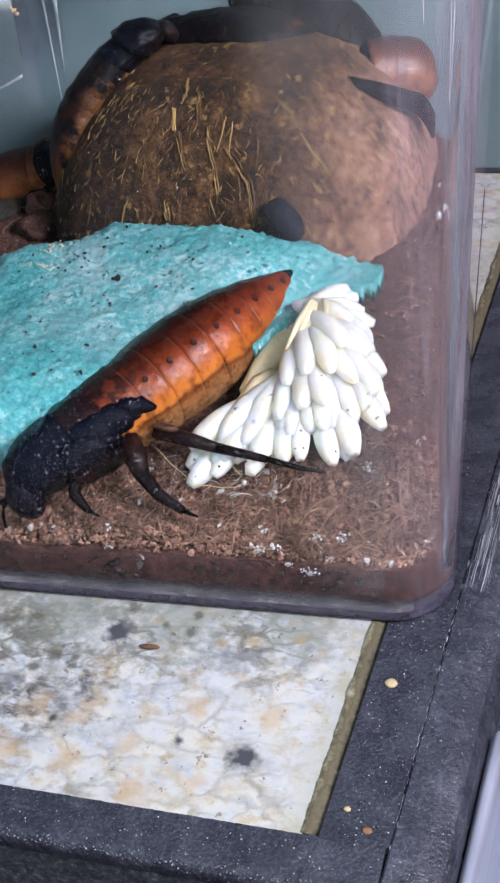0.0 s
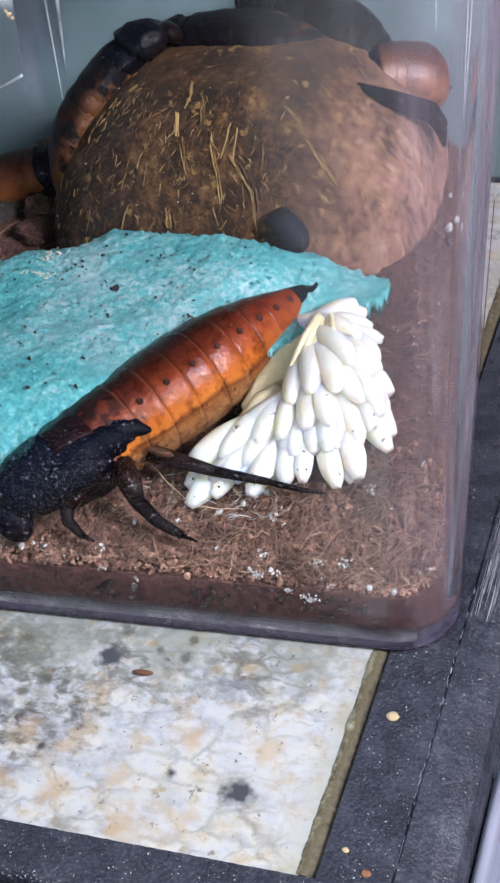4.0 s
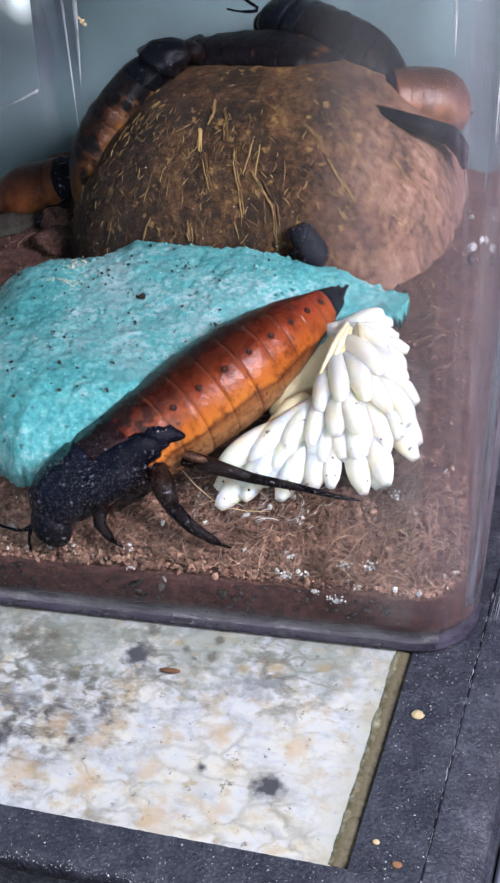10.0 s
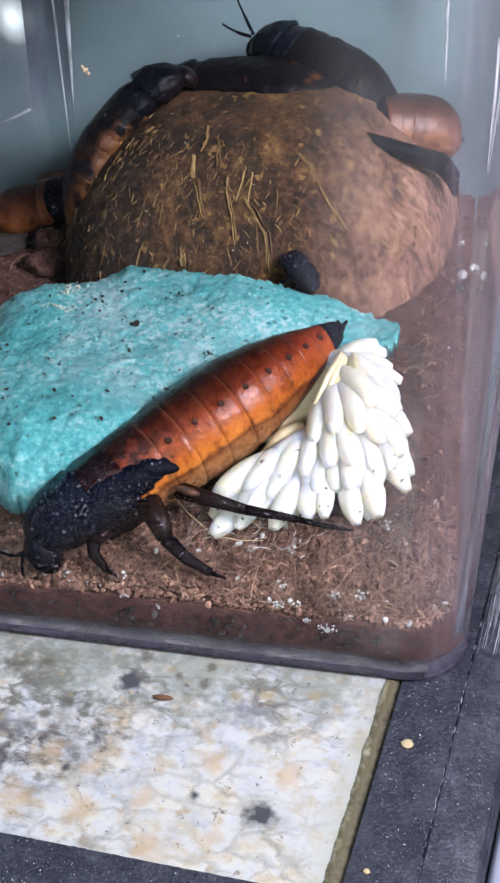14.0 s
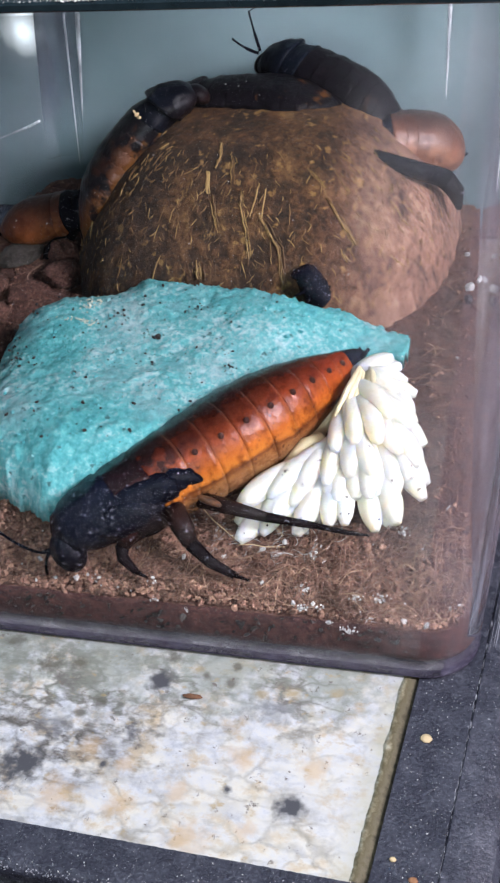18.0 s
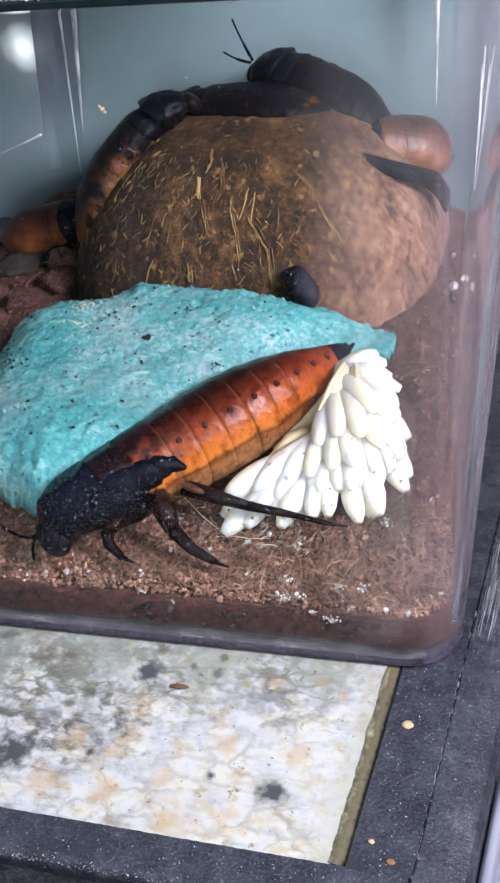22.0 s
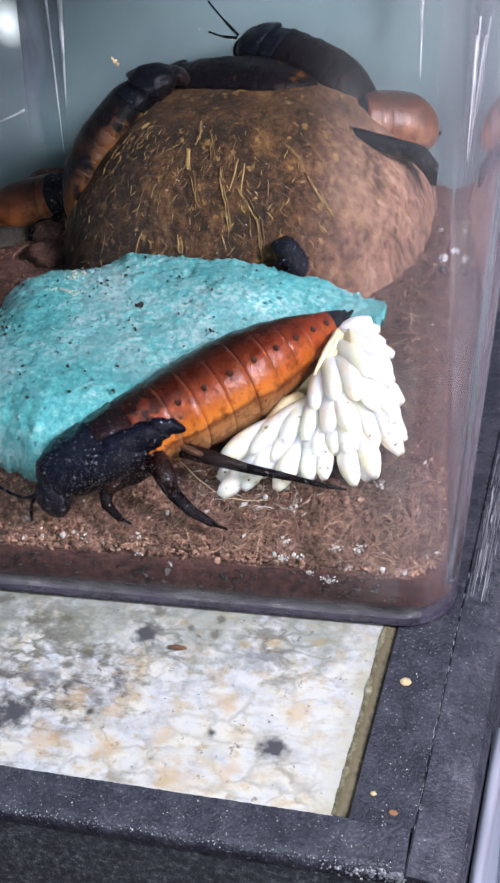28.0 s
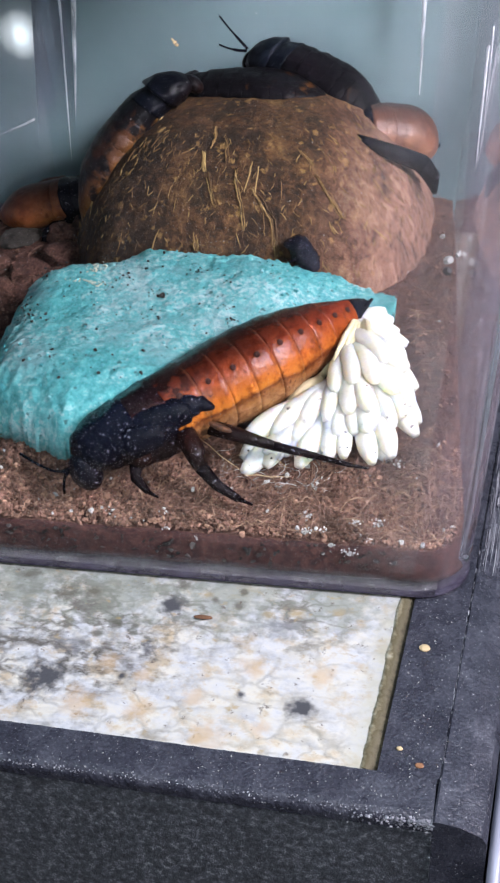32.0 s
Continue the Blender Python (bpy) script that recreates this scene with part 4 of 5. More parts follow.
for cx, cy, wide, deep, count in ((-0.0789, 0.1060, 0.0011, 0.0016, 50), (-0.0790, 0.1000, 0.0022, 0.0005, 50)):
    for _ in range(count):
        x, y = cx + rng.gauss(0, wide), cy + rng.gauss(0, deep)
        crust.append((Vector((x, y, foam_top(x, y) + 0.0001)), rng.choice((0.0002, 0.0003, 0.0005))))
lumps(crust, CREAM, "pale_crust", "dried cream-white crust on the turquoise foam", "crust", 0.3)
lumps(crumbs, DARK, "dark_droppings", "small dark droppings on the turquoise foam", "droppings", 0.5)


# ---- cockroaches ----
def cuticle(name, stops, lo, hi, rough=0.22, relief=0.25, tail=None, patches=None, spec=0.5, grain=520, dust=0.0, bias=0.0, rings=0.0):
    """Shiny cuticle whose pigment runs from belly to back."""
    m, nt, bsdf = nodes_of(name)
    tc = nt.nodes.new("ShaderNodeTexCoord")
    sep = nt.nodes.new("ShaderNodeSeparateXYZ")
    link(nt, tc.outputs["Object"], sep.inputs[0])
    mr = nt.nodes.new("ShaderNodeMapRange")
    mr.inputs["From Min"].default_value, mr.inputs["From Max"].default_value = lo, hi
    link(nt, sep.outputs["Z"], mr.inputs["Value"])
    mot = noise_tex(nt, tc.outputs["Object"], 160, 4, 0.6)
    jit = nt.nodes.new("ShaderNodeMath")
    jit.operation = "MULTIPLY_ADD"
    link(nt, mot, jit.inputs[0])
    jit.inputs[1].default_value = 0.2
    link(nt, mr.outputs["Result"], jit.inputs[2])
    sub = nt.nodes.new("ShaderNodeMath")
    sub.operation = "SUBTRACT"
    link(nt, jit.outputs[0], sub.inputs[0])
    sub.inputs[1].default_value = 0.1
    col = ramp(nt, sub.outputs[0], stops)
    if tail:
        ml = nt.nodes.new("ShaderNodeMapRange")
        ml.inputs["From Min"].default_value, ml.inputs["From Max"].default_value = tail
        link(nt, sep.outputs["X"], ml.inputs["Value"])
        col = mixed(nt, ml.outputs["Result"], col, mixed(nt, 1.0, col, (0.62, 0.36, 0.45), "MULTIPLY"))
    if tail:
        blot = ramp(nt, noise_tex(nt, tc.outputs["Object"], 330, 5, 0.7), [(0.38, (0.55, 0.44, 0.40)), (0.54, (1, 1, 1))])
        col = mixed(nt, 1.0, col, blot, "MULTIPLY")
        if rings:
            mh = nt.nodes.new("ShaderNodeMapRange")
            mh.inputs["From Min"].default_value, mh.inputs["From Max"].default_value = -0.0045, -0.0125
            link(nt, sep.outputs["X"], mh.inputs["Value"])
            sooty = ramp(nt, noise_tex(nt, tc.outputs["Object"], 300, 4, 0.6), [(0.44, (0, 0, 0)), (0.54, (0.85, 0.85, 0.85))])
            col = mixed(nt, mixed(nt, 1.0, mh.outputs["Result"], sooty, "MULTIPLY"), col, (0.012, 0.005, 0.005))
        ring = nt.nodes.new("ShaderNodeSeparateXYZ")
        link(nt, tc.outputs["Generated"], ring.inputs[0])
        col = mixed(nt, 1.0, col, ramp(nt, ring.outputs["X"], [(0.0, (0.62, 0.55, 0.55)), (0.22, (1, 1, 1))]), "MULTIPLY")
        col = mixed(nt, faded(nt, ramp(nt, ring.outputs["X"], [(0.90, (0, 0, 0)), (0.93, (1, 1, 1)), (0.945, (1, 1, 1)), (0.97, (0, 0, 0))]), rings), col, (0.62, 0.36, 0.18))
        dots = ramp(nt, noise_tex(nt, tc.outputs["Object"], 900, 2, 0.5), [(0.66, (0, 0, 0)), (0.72, (0.8, 0.8, 0.8))])
        col = mixed(nt, dots, col, (0.05, 0.012, 0.006))
    # pale flecks: bits of debris, and glints painted into the colour
    if dust:
        fleck = ramp(nt, noise_tex(nt, tc.outputs["Object"], 1250, 3, 0.6), [(0.645, (0, 0, 0)), (0.70, (dust, dust, dust))])
        col = mixed(nt, fleck, col, (0.30, 0.30, 0.36))
    if patches:
        blot = noise_tex(nt, tc.outputs["Object"], 190, 4, 0.6)
        lean = nt.nodes.new("ShaderNodeMath")
        lean.operation = "MULTIPLY_ADD"
        link(nt, sep.outputs["X"], lean.inputs[0])
        lean.inputs[1].default_value = patches
        link(nt, blot, lean.inputs[2])
        col = mixed(nt, ramp(nt, lean.outputs[0], [(0.50 + bias, (0, 0, 0)), (0.60 + bias, (1, 1, 1))]), (0.008, 0.007, 0.009), col)
    link(nt, col, bsdf.inputs["Base Color"])
    bsdf.inputs["Roughness"].default_value = rough
    bsdf.inputs["Specular IOR Level"].default_value = spec
    bumped(nt, bsdf, noise_tex(nt, tc.outputs["Object"], grain, 4, 0.7), relief, 0.0006)
    return m


AMBER = cuticle("amber_cuticle", [(0.0, (0.36, 0.20, 0.09)), (0.19, (0.25, 0.10, 0.03)), (0.235, (0.14, 0.042, 0.012)), (0.285, (0.45, 0.15, 0.020)), (0.42, (0.39, 0.10, 0.012)), (0.60, (0.24, 0.042, 0.008)), (0.79, (0.085, 0.015, 0.006)), (0.95, (0.014, 0.004, 0.004))], -0.008, 0.0095, 0.25, relief=0.5, tail=(0.005, 0.036), spec=0.38, rings=0.05)
PITCH = cuticle("dark_cuticle", [(0.0, (0.007, 0.004, 0.005)), (0.5, (0.0034, 0.0040, 0.009)), (1.0, (0.003, 0.0042, 0.012))], -0.008, 0.009, 0.22, relief=0.7, spec=0.14, grain=620, dust=0.75)
DIM = cuticle("barred_cuticle", [(0.0, (0.24, 0.125, 0.030)), (0.5, (0.21, 0.095, 0.022)), (0.8, (0.10, 0.036, 0.012)), (1.0, (0.03, 0.012, 0.008))], -0.006, 0.008, 0.35, relief=0.6, patches=6.0, spec=0.3, bias=-0.03)
DUSK = cuticle("blotched_dark_cuticle", [(0.0, (0.22, 0.12, 0.03)), (0.5, (0.14, 0.055, 0.014)), (1.0, (0.06, 0.028, 0.012))], -0.006, 0.008, 0.36, relief=0.5, patches=5.0, bias=0.15, spec=0.08)
NIGHT = cuticle("blue_black_cuticle", [(0.0, (0.016, 0.007, 0.005)), (0.5, (0.005, 0.005, 0.008)), (1.0, (0.007, 0.010, 0.017))], -0.006, 0.008, 0.30, relief=0.5, spec=0.12, grain=520, dust=0.35)
TAN = cuticle("tan_cuticle", [(0.0, (0.32, 0.17, 0.10)), (0.45, (0.29, 0.125, 0.065)), (0.72, (0.15, 0.052, 0.025)), (1.0, (0.05, 0.018, 0.010))], -0.006, 0.009, 0.42, relief=0.6, grain=300, tail=(0.002, 0.030))
RUST_BACK = cuticle("rusty_cuticle", [(0.0, (0.06, 0.025, 0.012)), (0.3, (0.26, 0.095, 0.030)), (0.6, (0.24, 0.075, 0.022)), (0.85, (0.10, 0.030, 0.012)), (1.0, (0.03, 0.012, 0.008))], -0.006, 0.007, 0.36, relief=0.5, grain=300, tail=(0.002, 0.030), spec=0.3)
MAROON = cuticle("maroon_cuticle", [(0.0, (0.005, 0.003, 0.003)), (0.45, (0.009, 0.003, 0.004)), (0.66, (0.022, 0.005, 0.005)), (0.8, (0.010, 0.003, 0.004)), (1.0, (0.004, 0.003, 0.004))], -0.008, 0.009, 0.25, relief=0.6, spec=0.3, grain=620, dust=0.4)
GLOSS = cuticle("young_cuticle", [(0.0, (0.006, 0.006, 0.010)), (0.5, (0.005, 0.006, 0.011)), (1.0, (0.008, 0.010, 0.020))], -0.003, 0.003, 0.16, relief=1.0, spec=0.5, grain=420, dust=0.8)
SPOT = speckled("dark_spot", [(0.3, (0.02, 0.005, 0.003)), (0.7, (0.05, 0.012, 0.005))], 900, 0.6, spec=0.2)


def half_width(u, slim=False):
    """Half the body's width along its length; slim bodies taper to a narrow tail."""
    if u < 0.17:
        return 0.20 + 0.61 * math.sqrt(max(0, 1 - (1 - u / 0.17) ** 2))
    if u < 0.38:
        return 0.62 + 0.30 * math.sin(u / 0.38 * math.pi / 2)
    if slim:
        k = (u - 0.38) / 0.62
        return 0.92 + 0.17 * math.sin(min(1, k * 1.15) * math.pi) - 0.80 * k ** 2.3
    return 0.92 + 0.10 * math.sin((u - 0.38) / 0.62 * math.pi) - 0.80 * max(0, (u - 0.6) / 0.4) ** 2.4


def section(u, L, w, h, grow, arc, knobs, belly, slim=False, n=30):
    hw, pts = half_width(u, slim), []
    for k in range(n):
        a = 2 * math.pi * k / n
        c, s = math.cos(a), math.sin(a)
        y = w * hw * grow * math.copysign(abs(c) ** 0.85, c)
        z = h * hw ** 0.8 * grow * (s if s > 0 else belly * s)
        r = 1 + knobs * noise.noise(Vector((u * 22, y * 520, z * 520)))
        pts.append(((u - 0.5) * L, y * r, z * r + arc * (1 - (2 * u - 1) ** 2)))
    return pts


def shell(name, u0, u1, L, w, h, material, thing, label="", lip=0.035, steps=5, arc=0.0, knobs=0.0, belly=0.75, slim=False):
    bm = bmesh.new()
    rings = []
    for i in range(steps + 1):
        k = i / steps
        rings.append(section(u0 + (u1 - u0) * k, L, w, h, 1 - 0.7 * lip + lip * k ** 2, arc, knobs, belly, slim))
    rings.append(section(u1 + 0.004, L, w, h, 1 - 1.2 * lip, arc, knobs, belly, slim))
    loft(bm, rings)
    return part(name, bm, material, thing, label)


def limb(name, points, radii, material, thing, label=""):
    bm = bmesh.new()
    tube(bm, points, radii, 8)
    return part(name, bm, material, thing, label)


def roach(label, L, w, h, front, back, group="", arc=0.0, hood=1.0, lip=0.035, knobs=0.02, dark=1, belly=0.75, slim=False):
    thing = empty("cockroach", label, "cockroach", group)
    bm = bmesh.new()
    bmesh.ops.create_uvsphere(bm, u_segments=14, v_segments=10, radius=1, matrix=Matrix.Translation((-0.485 * L, 0, -0.30 * h)) @ Matrix.Diagonal((0.045 * L, 0.42 * w, 0.5 * h, 1)))
    part("head", bm, front, thing)
    shell("pronotum", 0.0, 0.17, L, w * (hood + 1) / 2, h * hood, front, thing, "black knobbly shield", 0.06, 9, arc, 0.16)
    shell("thorax_plate", 0.165, 0.27, L, w, h, MAROON if back is AMBER else front if dark else back, thing, "", 0.05 if dark else lip, 6, arc, 0.10 if dark else knobs, belly, slim)
    shell("thorax_plate", 0.265, 0.37, L, w, h, back, thing, "", lip, 6, arc, 0.05 if dark else knobs, belly, slim)
    cuts = [0.365, 0.445, 0.525, 0.605, 0.685, 0.76, 0.83, 0.89, 0.94, 0.985]
    if back in (TAN, RUST_BACK):
        shell("abdomen", cuts[0] - 0.004, cuts[-1], L, w, h, back, thing, lip=0.0, steps=26, arc=arc, knobs=knobs, belly=belly)
    for a, b in zip(cuts, cuts[1:]) if back not in (TAN, RUST_BACK) else ():
        shell("abdomen_ring", a - 0.004, b, L, w, h, front if back is AMBER and a > 0.93 else back, thing, lip=lip, arc=arc, knobs=knobs, belly=belly, slim=slim)
    shell("tail_plate", 0.975, 1.0, L, w, h * 0.8, front if back is AMBER else back, thing, arc=arc, slim=slim)
    for s in (-1, 1):
        limb("cercus", [(0.485 * L, 0.12 * w * s, 0), (0.515 * L, 0.2 * w * s, 0.1 * h)], [0.0007, 0.0003], front, thing)
    return thing, cuts


def on_axis(head, tail, roll):
    """Pose of a body whose head and tail ends lie there, rolled about its length."""
    head, tail = Vector(head), Vector(tail)
    x = (tail - head).normalized()
    y = Vector((0, 0, 1)).cross(x).normalized()
    z = x.cross(y)
    m = Matrix((x, y, z)).transposed().to_4x4()
    m.translation = (head + tail) / 2
    return m @ Matrix.Rotation(radians(roll), 4, "X")


BL, BW, BH = 0.0735, 0.0102, 0.0090
mother, cuts = roach("large amber-brown cockroach with black thorax leaning on turquoise foam", BL, BW, BH, PITCH, AMBER, belly=1.08, slim=True, lip=0.022)
MOTHER = on_axis((-0.0680, 0.0495, 0.0225), (-0.0187, 0.0990, 0.0340), -28)
for a, b in zip([0.285] + cuts[:-2], [0.345] + cuts[1:-1]):
    u = (a + b) / 2
    hw = half_width(u, True)
    for s in (-1, 1):
        bm = bmesh.new()
        ang = radians(24)
        bmesh.ops.create_uvsphere(bm, u_segments=10, v_segments=6, radius=1, matrix=Matrix.Translation(((u - 0.5) * BL, s * BW * hw * 1.005 * math.cos(ang) ** 0.85, BH * hw ** 0.8 * math.sin(ang))) @ Matrix.Diagonal((0.00062, 0.00025, 0.00070, 1)))
        part("spiracle", bm, SPOT, mother, "dark dot")


def world_limb(name, points, radii, material, thing, at, label=""):
    bm = bmesh.new()
    tube(bm, points, radii, 10)
    bmesh.ops.transform(bm, verts=bm.verts, matrix=at.inverted())
    return part(name, bm, material, thing, label)


LEG = cuticle("leg_cuticle", [(0.0, (0.006, 0.003, 0.003)), (0.5, (0.018, 0.005, 0.004)), (1.0, (0.005, 0.003, 0.003))], -0.012, 0.006, 0.26, relief=0.6, spec=0.25, grain=620, dust=0.5)
LEG_JOINT = speckled("amber_joint", [(0.42, (0.020, 0.007, 0.004)), (0.62, (0.15, 0.055, 0.015))], 700, 0.4, bump=0.6)
hind = [(-0.0440, 0.0618, 0.0245), (-0.0392, 0.0603, 0.0248), (-0.0300, 0.0587, 0.0240), (-0.0213, 0.0602, 0.0215), (-0.0150, 0.0606, 0.0200), (-0.0110, 0.0608, 0.0195)]


def spines(points, length, thing):
    """Short bristles along a shin."""
    bm = bmesh.new()
    pts = [Vector(p) for p in points]
    for i in range(14):
        k = i / 13 * (len(pts) - 1)
        j = min(int(k), len(pts) - 2)
        p = pts[j].lerp(pts[j + 1], k - j)
        d = (pts[j + 1] - pts[j]).normalized()
        side = d.orthogonal().normalized()
        side.rotate(Matrix.Rotation(i * 2.4, 3, d))
        tube(bm, [p, p + (side + d * 0.8).normalized() * length], [0.00022, 0.00004], 5)
    bmesh.ops.transform(bm, verts=bm.verts, matrix=MOTHER.inverted())
    part("bristles", bm, PITCH, thing, "short black bristles")


leg = world_limb("hind_leg", hind[:3], [0.0017, 0.0016, 0.0010], LEG, mother, MOTHER, "red-brown hind leg")
world_limb("shin", hind[2:4], [0.0010, 0.0007], PITCH, leg, MOTHER, "black spiny shin")
spines(hind[2:4], 0.0016, leg)
planted = [(leg, Vector(hind[0]), Vector(hind[-2]))]
world_limb("foot", hind[3:], [0.0006, 0.0005, 0.0002], PITCH, leg, MOTHER, "thin dark foot")
mid = [(-0.0480, 0.0570, 0.0258), (-0.0451, 0.0538, 0.0240), (-0.0433, 0.0517, 0.0222), (-0.0394, 0.0506, 0.0190), (-0.0347, 0.0497, 0.0172), (-0.0318, 0.0494, 0.0166)]
leg = world_limb("middle_leg", mid[:3], [0.0022, 0.0022, 0.0015], LEG, mother, MOTHER)
world_limb("shin", mid[2:5], [0.0015, 0.0012, 0.0008], PITCH, leg, MOTHER)
spines(mid[2:5], 0.0013, leg)
planted.append((leg, Vector(mid[0]), Vector(mid[-1])))
world_limb("foot", mid[4:], [0.0005, 0.0002], PITCH, leg, MOTHER)
fore = [(-0.0545, 0.0546, 0.0246), (-0.0554, 0.0519, 0.0228), (-0.0562, 0.0503, 0.0210), (-0.0560, 0.0497, 0.0184), (-0.0529, 0.0483, 0.0168), (-0.0505, 0.0480, 0.0162)]
leg = world_limb("front_leg", fore[:3], [0.0022, 0.0021, 0.0015], LEG, mother, MOTHER)
world_limb("shin", fore[2:5], [0.0014, 0.0012, 0.0007], PITCH, leg, MOTHER)
spines(fore[2:5], 0.0013, leg)
planted.append((leg, Vector(fore[0]), Vector(fore[-1])))
world_limb("foot", fore[4:], [0.0005, 0.0002], PITCH, leg, MOTHER)
bm = bmesh.new()
rail = bezier((-0.0192, 0.0985, 0.0305), (-0.0200, 0.0925, 0.0290), (-0.0235, 0.0885, 0.0275), (-0.0290, 0.0835, 0.0255), 9)
loft(bm, [[p + Vector((0.0011 * math.sin(math.pi * (0.12 + 0.8 * i / 9)) * math.cos(a), -0.0004 * math.cos(a), 0.0003 * math.sin(a))) for a in [k * math.pi / 5 for k in range(10)]] for i, p in enumerate(rail)])
bmesh.ops.transform(bm, verts=bm.verts, matrix=MOTHER.inverted())
part("tail_flap", bm, TAN, mother, "thin pale tan flap under the tail")
for path, radii in ((((-0.0614, 0.0532, 0.0262), (-0.0581, 0.0541, 0.0275), (-0.0540, 0.0559, 0.0288), (-0.0503, 0.0585, 0.0296), (-0.0478, 0.0599, 0.0296)), (0.0026, 0.0032, 0.0034, 0.0034, 0.0026)), (((-0.0509, 0.0600, 0.0285), (-0.0485, 0.0610, 0.0300), (-0.0456, 0.0616, 0.0302), (-0.0428, 0.0617, 0.0296)), (0.0028, 0.0034, 0.0022, 0.0003)), (((-0.0619, 0.0509, 0.0250), (-0.0576, 0.0521, 0.0262), (-0.0539, 0.0546, 0.0270), (-0.0504, 0.0577, 0.0275)), (0.0028, 0.0038, 0.0038, 0.0024))):
    bm = bmesh.new()
    ctrl = [Vector(p) for p in path]
    n = len(ctrl) - 1
    fine_path = [ctrl[min(int(k), n - 1)].lerp(ctrl[min(int(k), n - 1) + 1], k - min(int(k), n - 1)) for k in [n * i / 24 for i in range(25)]]
    fine_radii = [radii[min(int(k), n - 1)] + (radii[min(int(k), n - 1) + 1] - radii[min(int(k), n - 1)]) * (k - min(int(k), n - 1)) for k in [n * i / 24 for i in range(25)]]
    tube(bm, fine_path, fine_radii, 20)
    for v in bm.verts:
        v.co += Vector((0.6, -0.6, 0.8)) * (0.0005 * noise.noise(v.co * 380) + 0.0002 * noise.noise(v.co * 1000))
    bmesh.ops.transform(bm, verts=bm.verts, matrix=MOTHER.inverted())
    part("coxa", bm, PITCH, mother, "knobbly black leg base")
for c, r, turn in (((-0.0497, 0.0562, 0.0262), (0.0026, 0.0009, 0.0008), 20), ((-0.0411, 0.0588, 0.0270), (0.0026, 0.0008, 0.0007), -10)):
    bm = bmesh.new()
    bmesh.ops.create_uvsphere(bm, u_segments=14, v_segments=8, radius=1, matrix=MOTHER.inverted() @ pose(*c, 0, 12, turn) @ Matrix.Diagonal((*r, 1)))
    part("leg_joint", bm, LEG_JOINT, mother, "translucent amber leg joint")
for s, tip in ((1, (-0.072, 0.0478, 0.0140)), (-1, (-0.083, 0.0530, 0.0190))):
    world_limb("antenna", bezier((-0.0690, 0.0490, 0.0210), (-0.0715, 0.0480, 0.0200), (-0.0720, 0.0478, 0.0170), tip, 8), [0.0005] * 4 + [0.0003] * 5, PITCH, mother, MOTHER)

# ---- brood ----
EGG = speckled("brood_white", [(0.28, (0.62, 0.52, 0.32)), (0.40, (0.85, 0.79, 0.62)), (0.60, (0.91, 0.88, 0.79))], 240, 0.40, bump=0.4)
EGG.node_tree.nodes["Principled BSDF"].inputs["Subsurface Weight"].default_value = 0.85
EGG.node_tree.nodes["Principled BSDF"].inputs["Subsurface Radius"].default_value = (1.0, 0.8, 0.5)
EGG.node_tree.nodes["Principled BSDF"].inputs["Subsurface Scale"].default_value = 0.0045
# dark grit clinging to the capsules
nt = EGG.node_tree
bsdf = nt.nodes["Principled BSDF"]
clean = bsdf.inputs["Base Color"].links[0].from_socket
grit = ramp(nt, noise_tex(nt, coords(nt), 620, 2, 0.5), [(0.70, (0, 0, 0)), (0.74, (0.85, 0.85, 0.85))])
link(nt, mixed(nt, grit, clean, (0.06, 0.04, 0.03)), bsdf.inputs["Base Color"])
brood = empty("brood_cluster", "cluster of creamy white capsules hanging from the cockroach", "brood")


rng.seed(11)


def capsule(p, q, r=0.0021, eyes=False):
    """A plump grain from its root p to its tip q, thicker towards the tip and a little bent."""
    p, q = Vector(p), Vector(q)
    d = q - p
    length = d.length
    bm = bmesh.new()
    rings, sag = [], rng.uniform(-0.0006, 0.0008)
    for i in range(11):
        k = i / 10
        rad = r * (math.sin(math.pi * (0.05 + 0.90 * k ** 1.12)) ** 0.55) * (0.86 + 0.2 * k)
        rings.append([((k - 0.5) * length, rad * math.cos(math.pi * j / 7) + sag * math.sin(math.pi * k), rad * math.sin(math.pi * j / 7)) for j in range(14)])
    loft(bm, rings)
    for v in bm.verts:
        v.co += Vector((0, 1, 1)) * 0.00022 * noise.noise(v.co * 420 + p * 900) + Vector((0, 1, 1)) * 0.00007 * noise.noise(v.co * 1600 + p * 900)
    turn = d.to_track_quat("X", "Z").to_matrix().to_4x4()
    bmesh.ops.transform(bm, verts=bm.verts, matrix=Matrix.Translation((p + q) / 2) @ turn)
    grub = part("capsule", bm, EGG, brood)
    if eyes:
        flank = d.cross(Vector((0, 0, 1))).normalized()
        for side in (-0.5, 0.5):
            bm = bmesh.new()
            bmesh.ops.create_icosphere(bm, subdivisions=1, radius=0.00026, matrix=Matrix.Translation(q - d.normalized() * 0.0012 + (flank * side + Vector((0, 0, 0.85))).normalized() * r * 0.66))
            part("eye", bm, DARK, grub, "tiny dark eye")


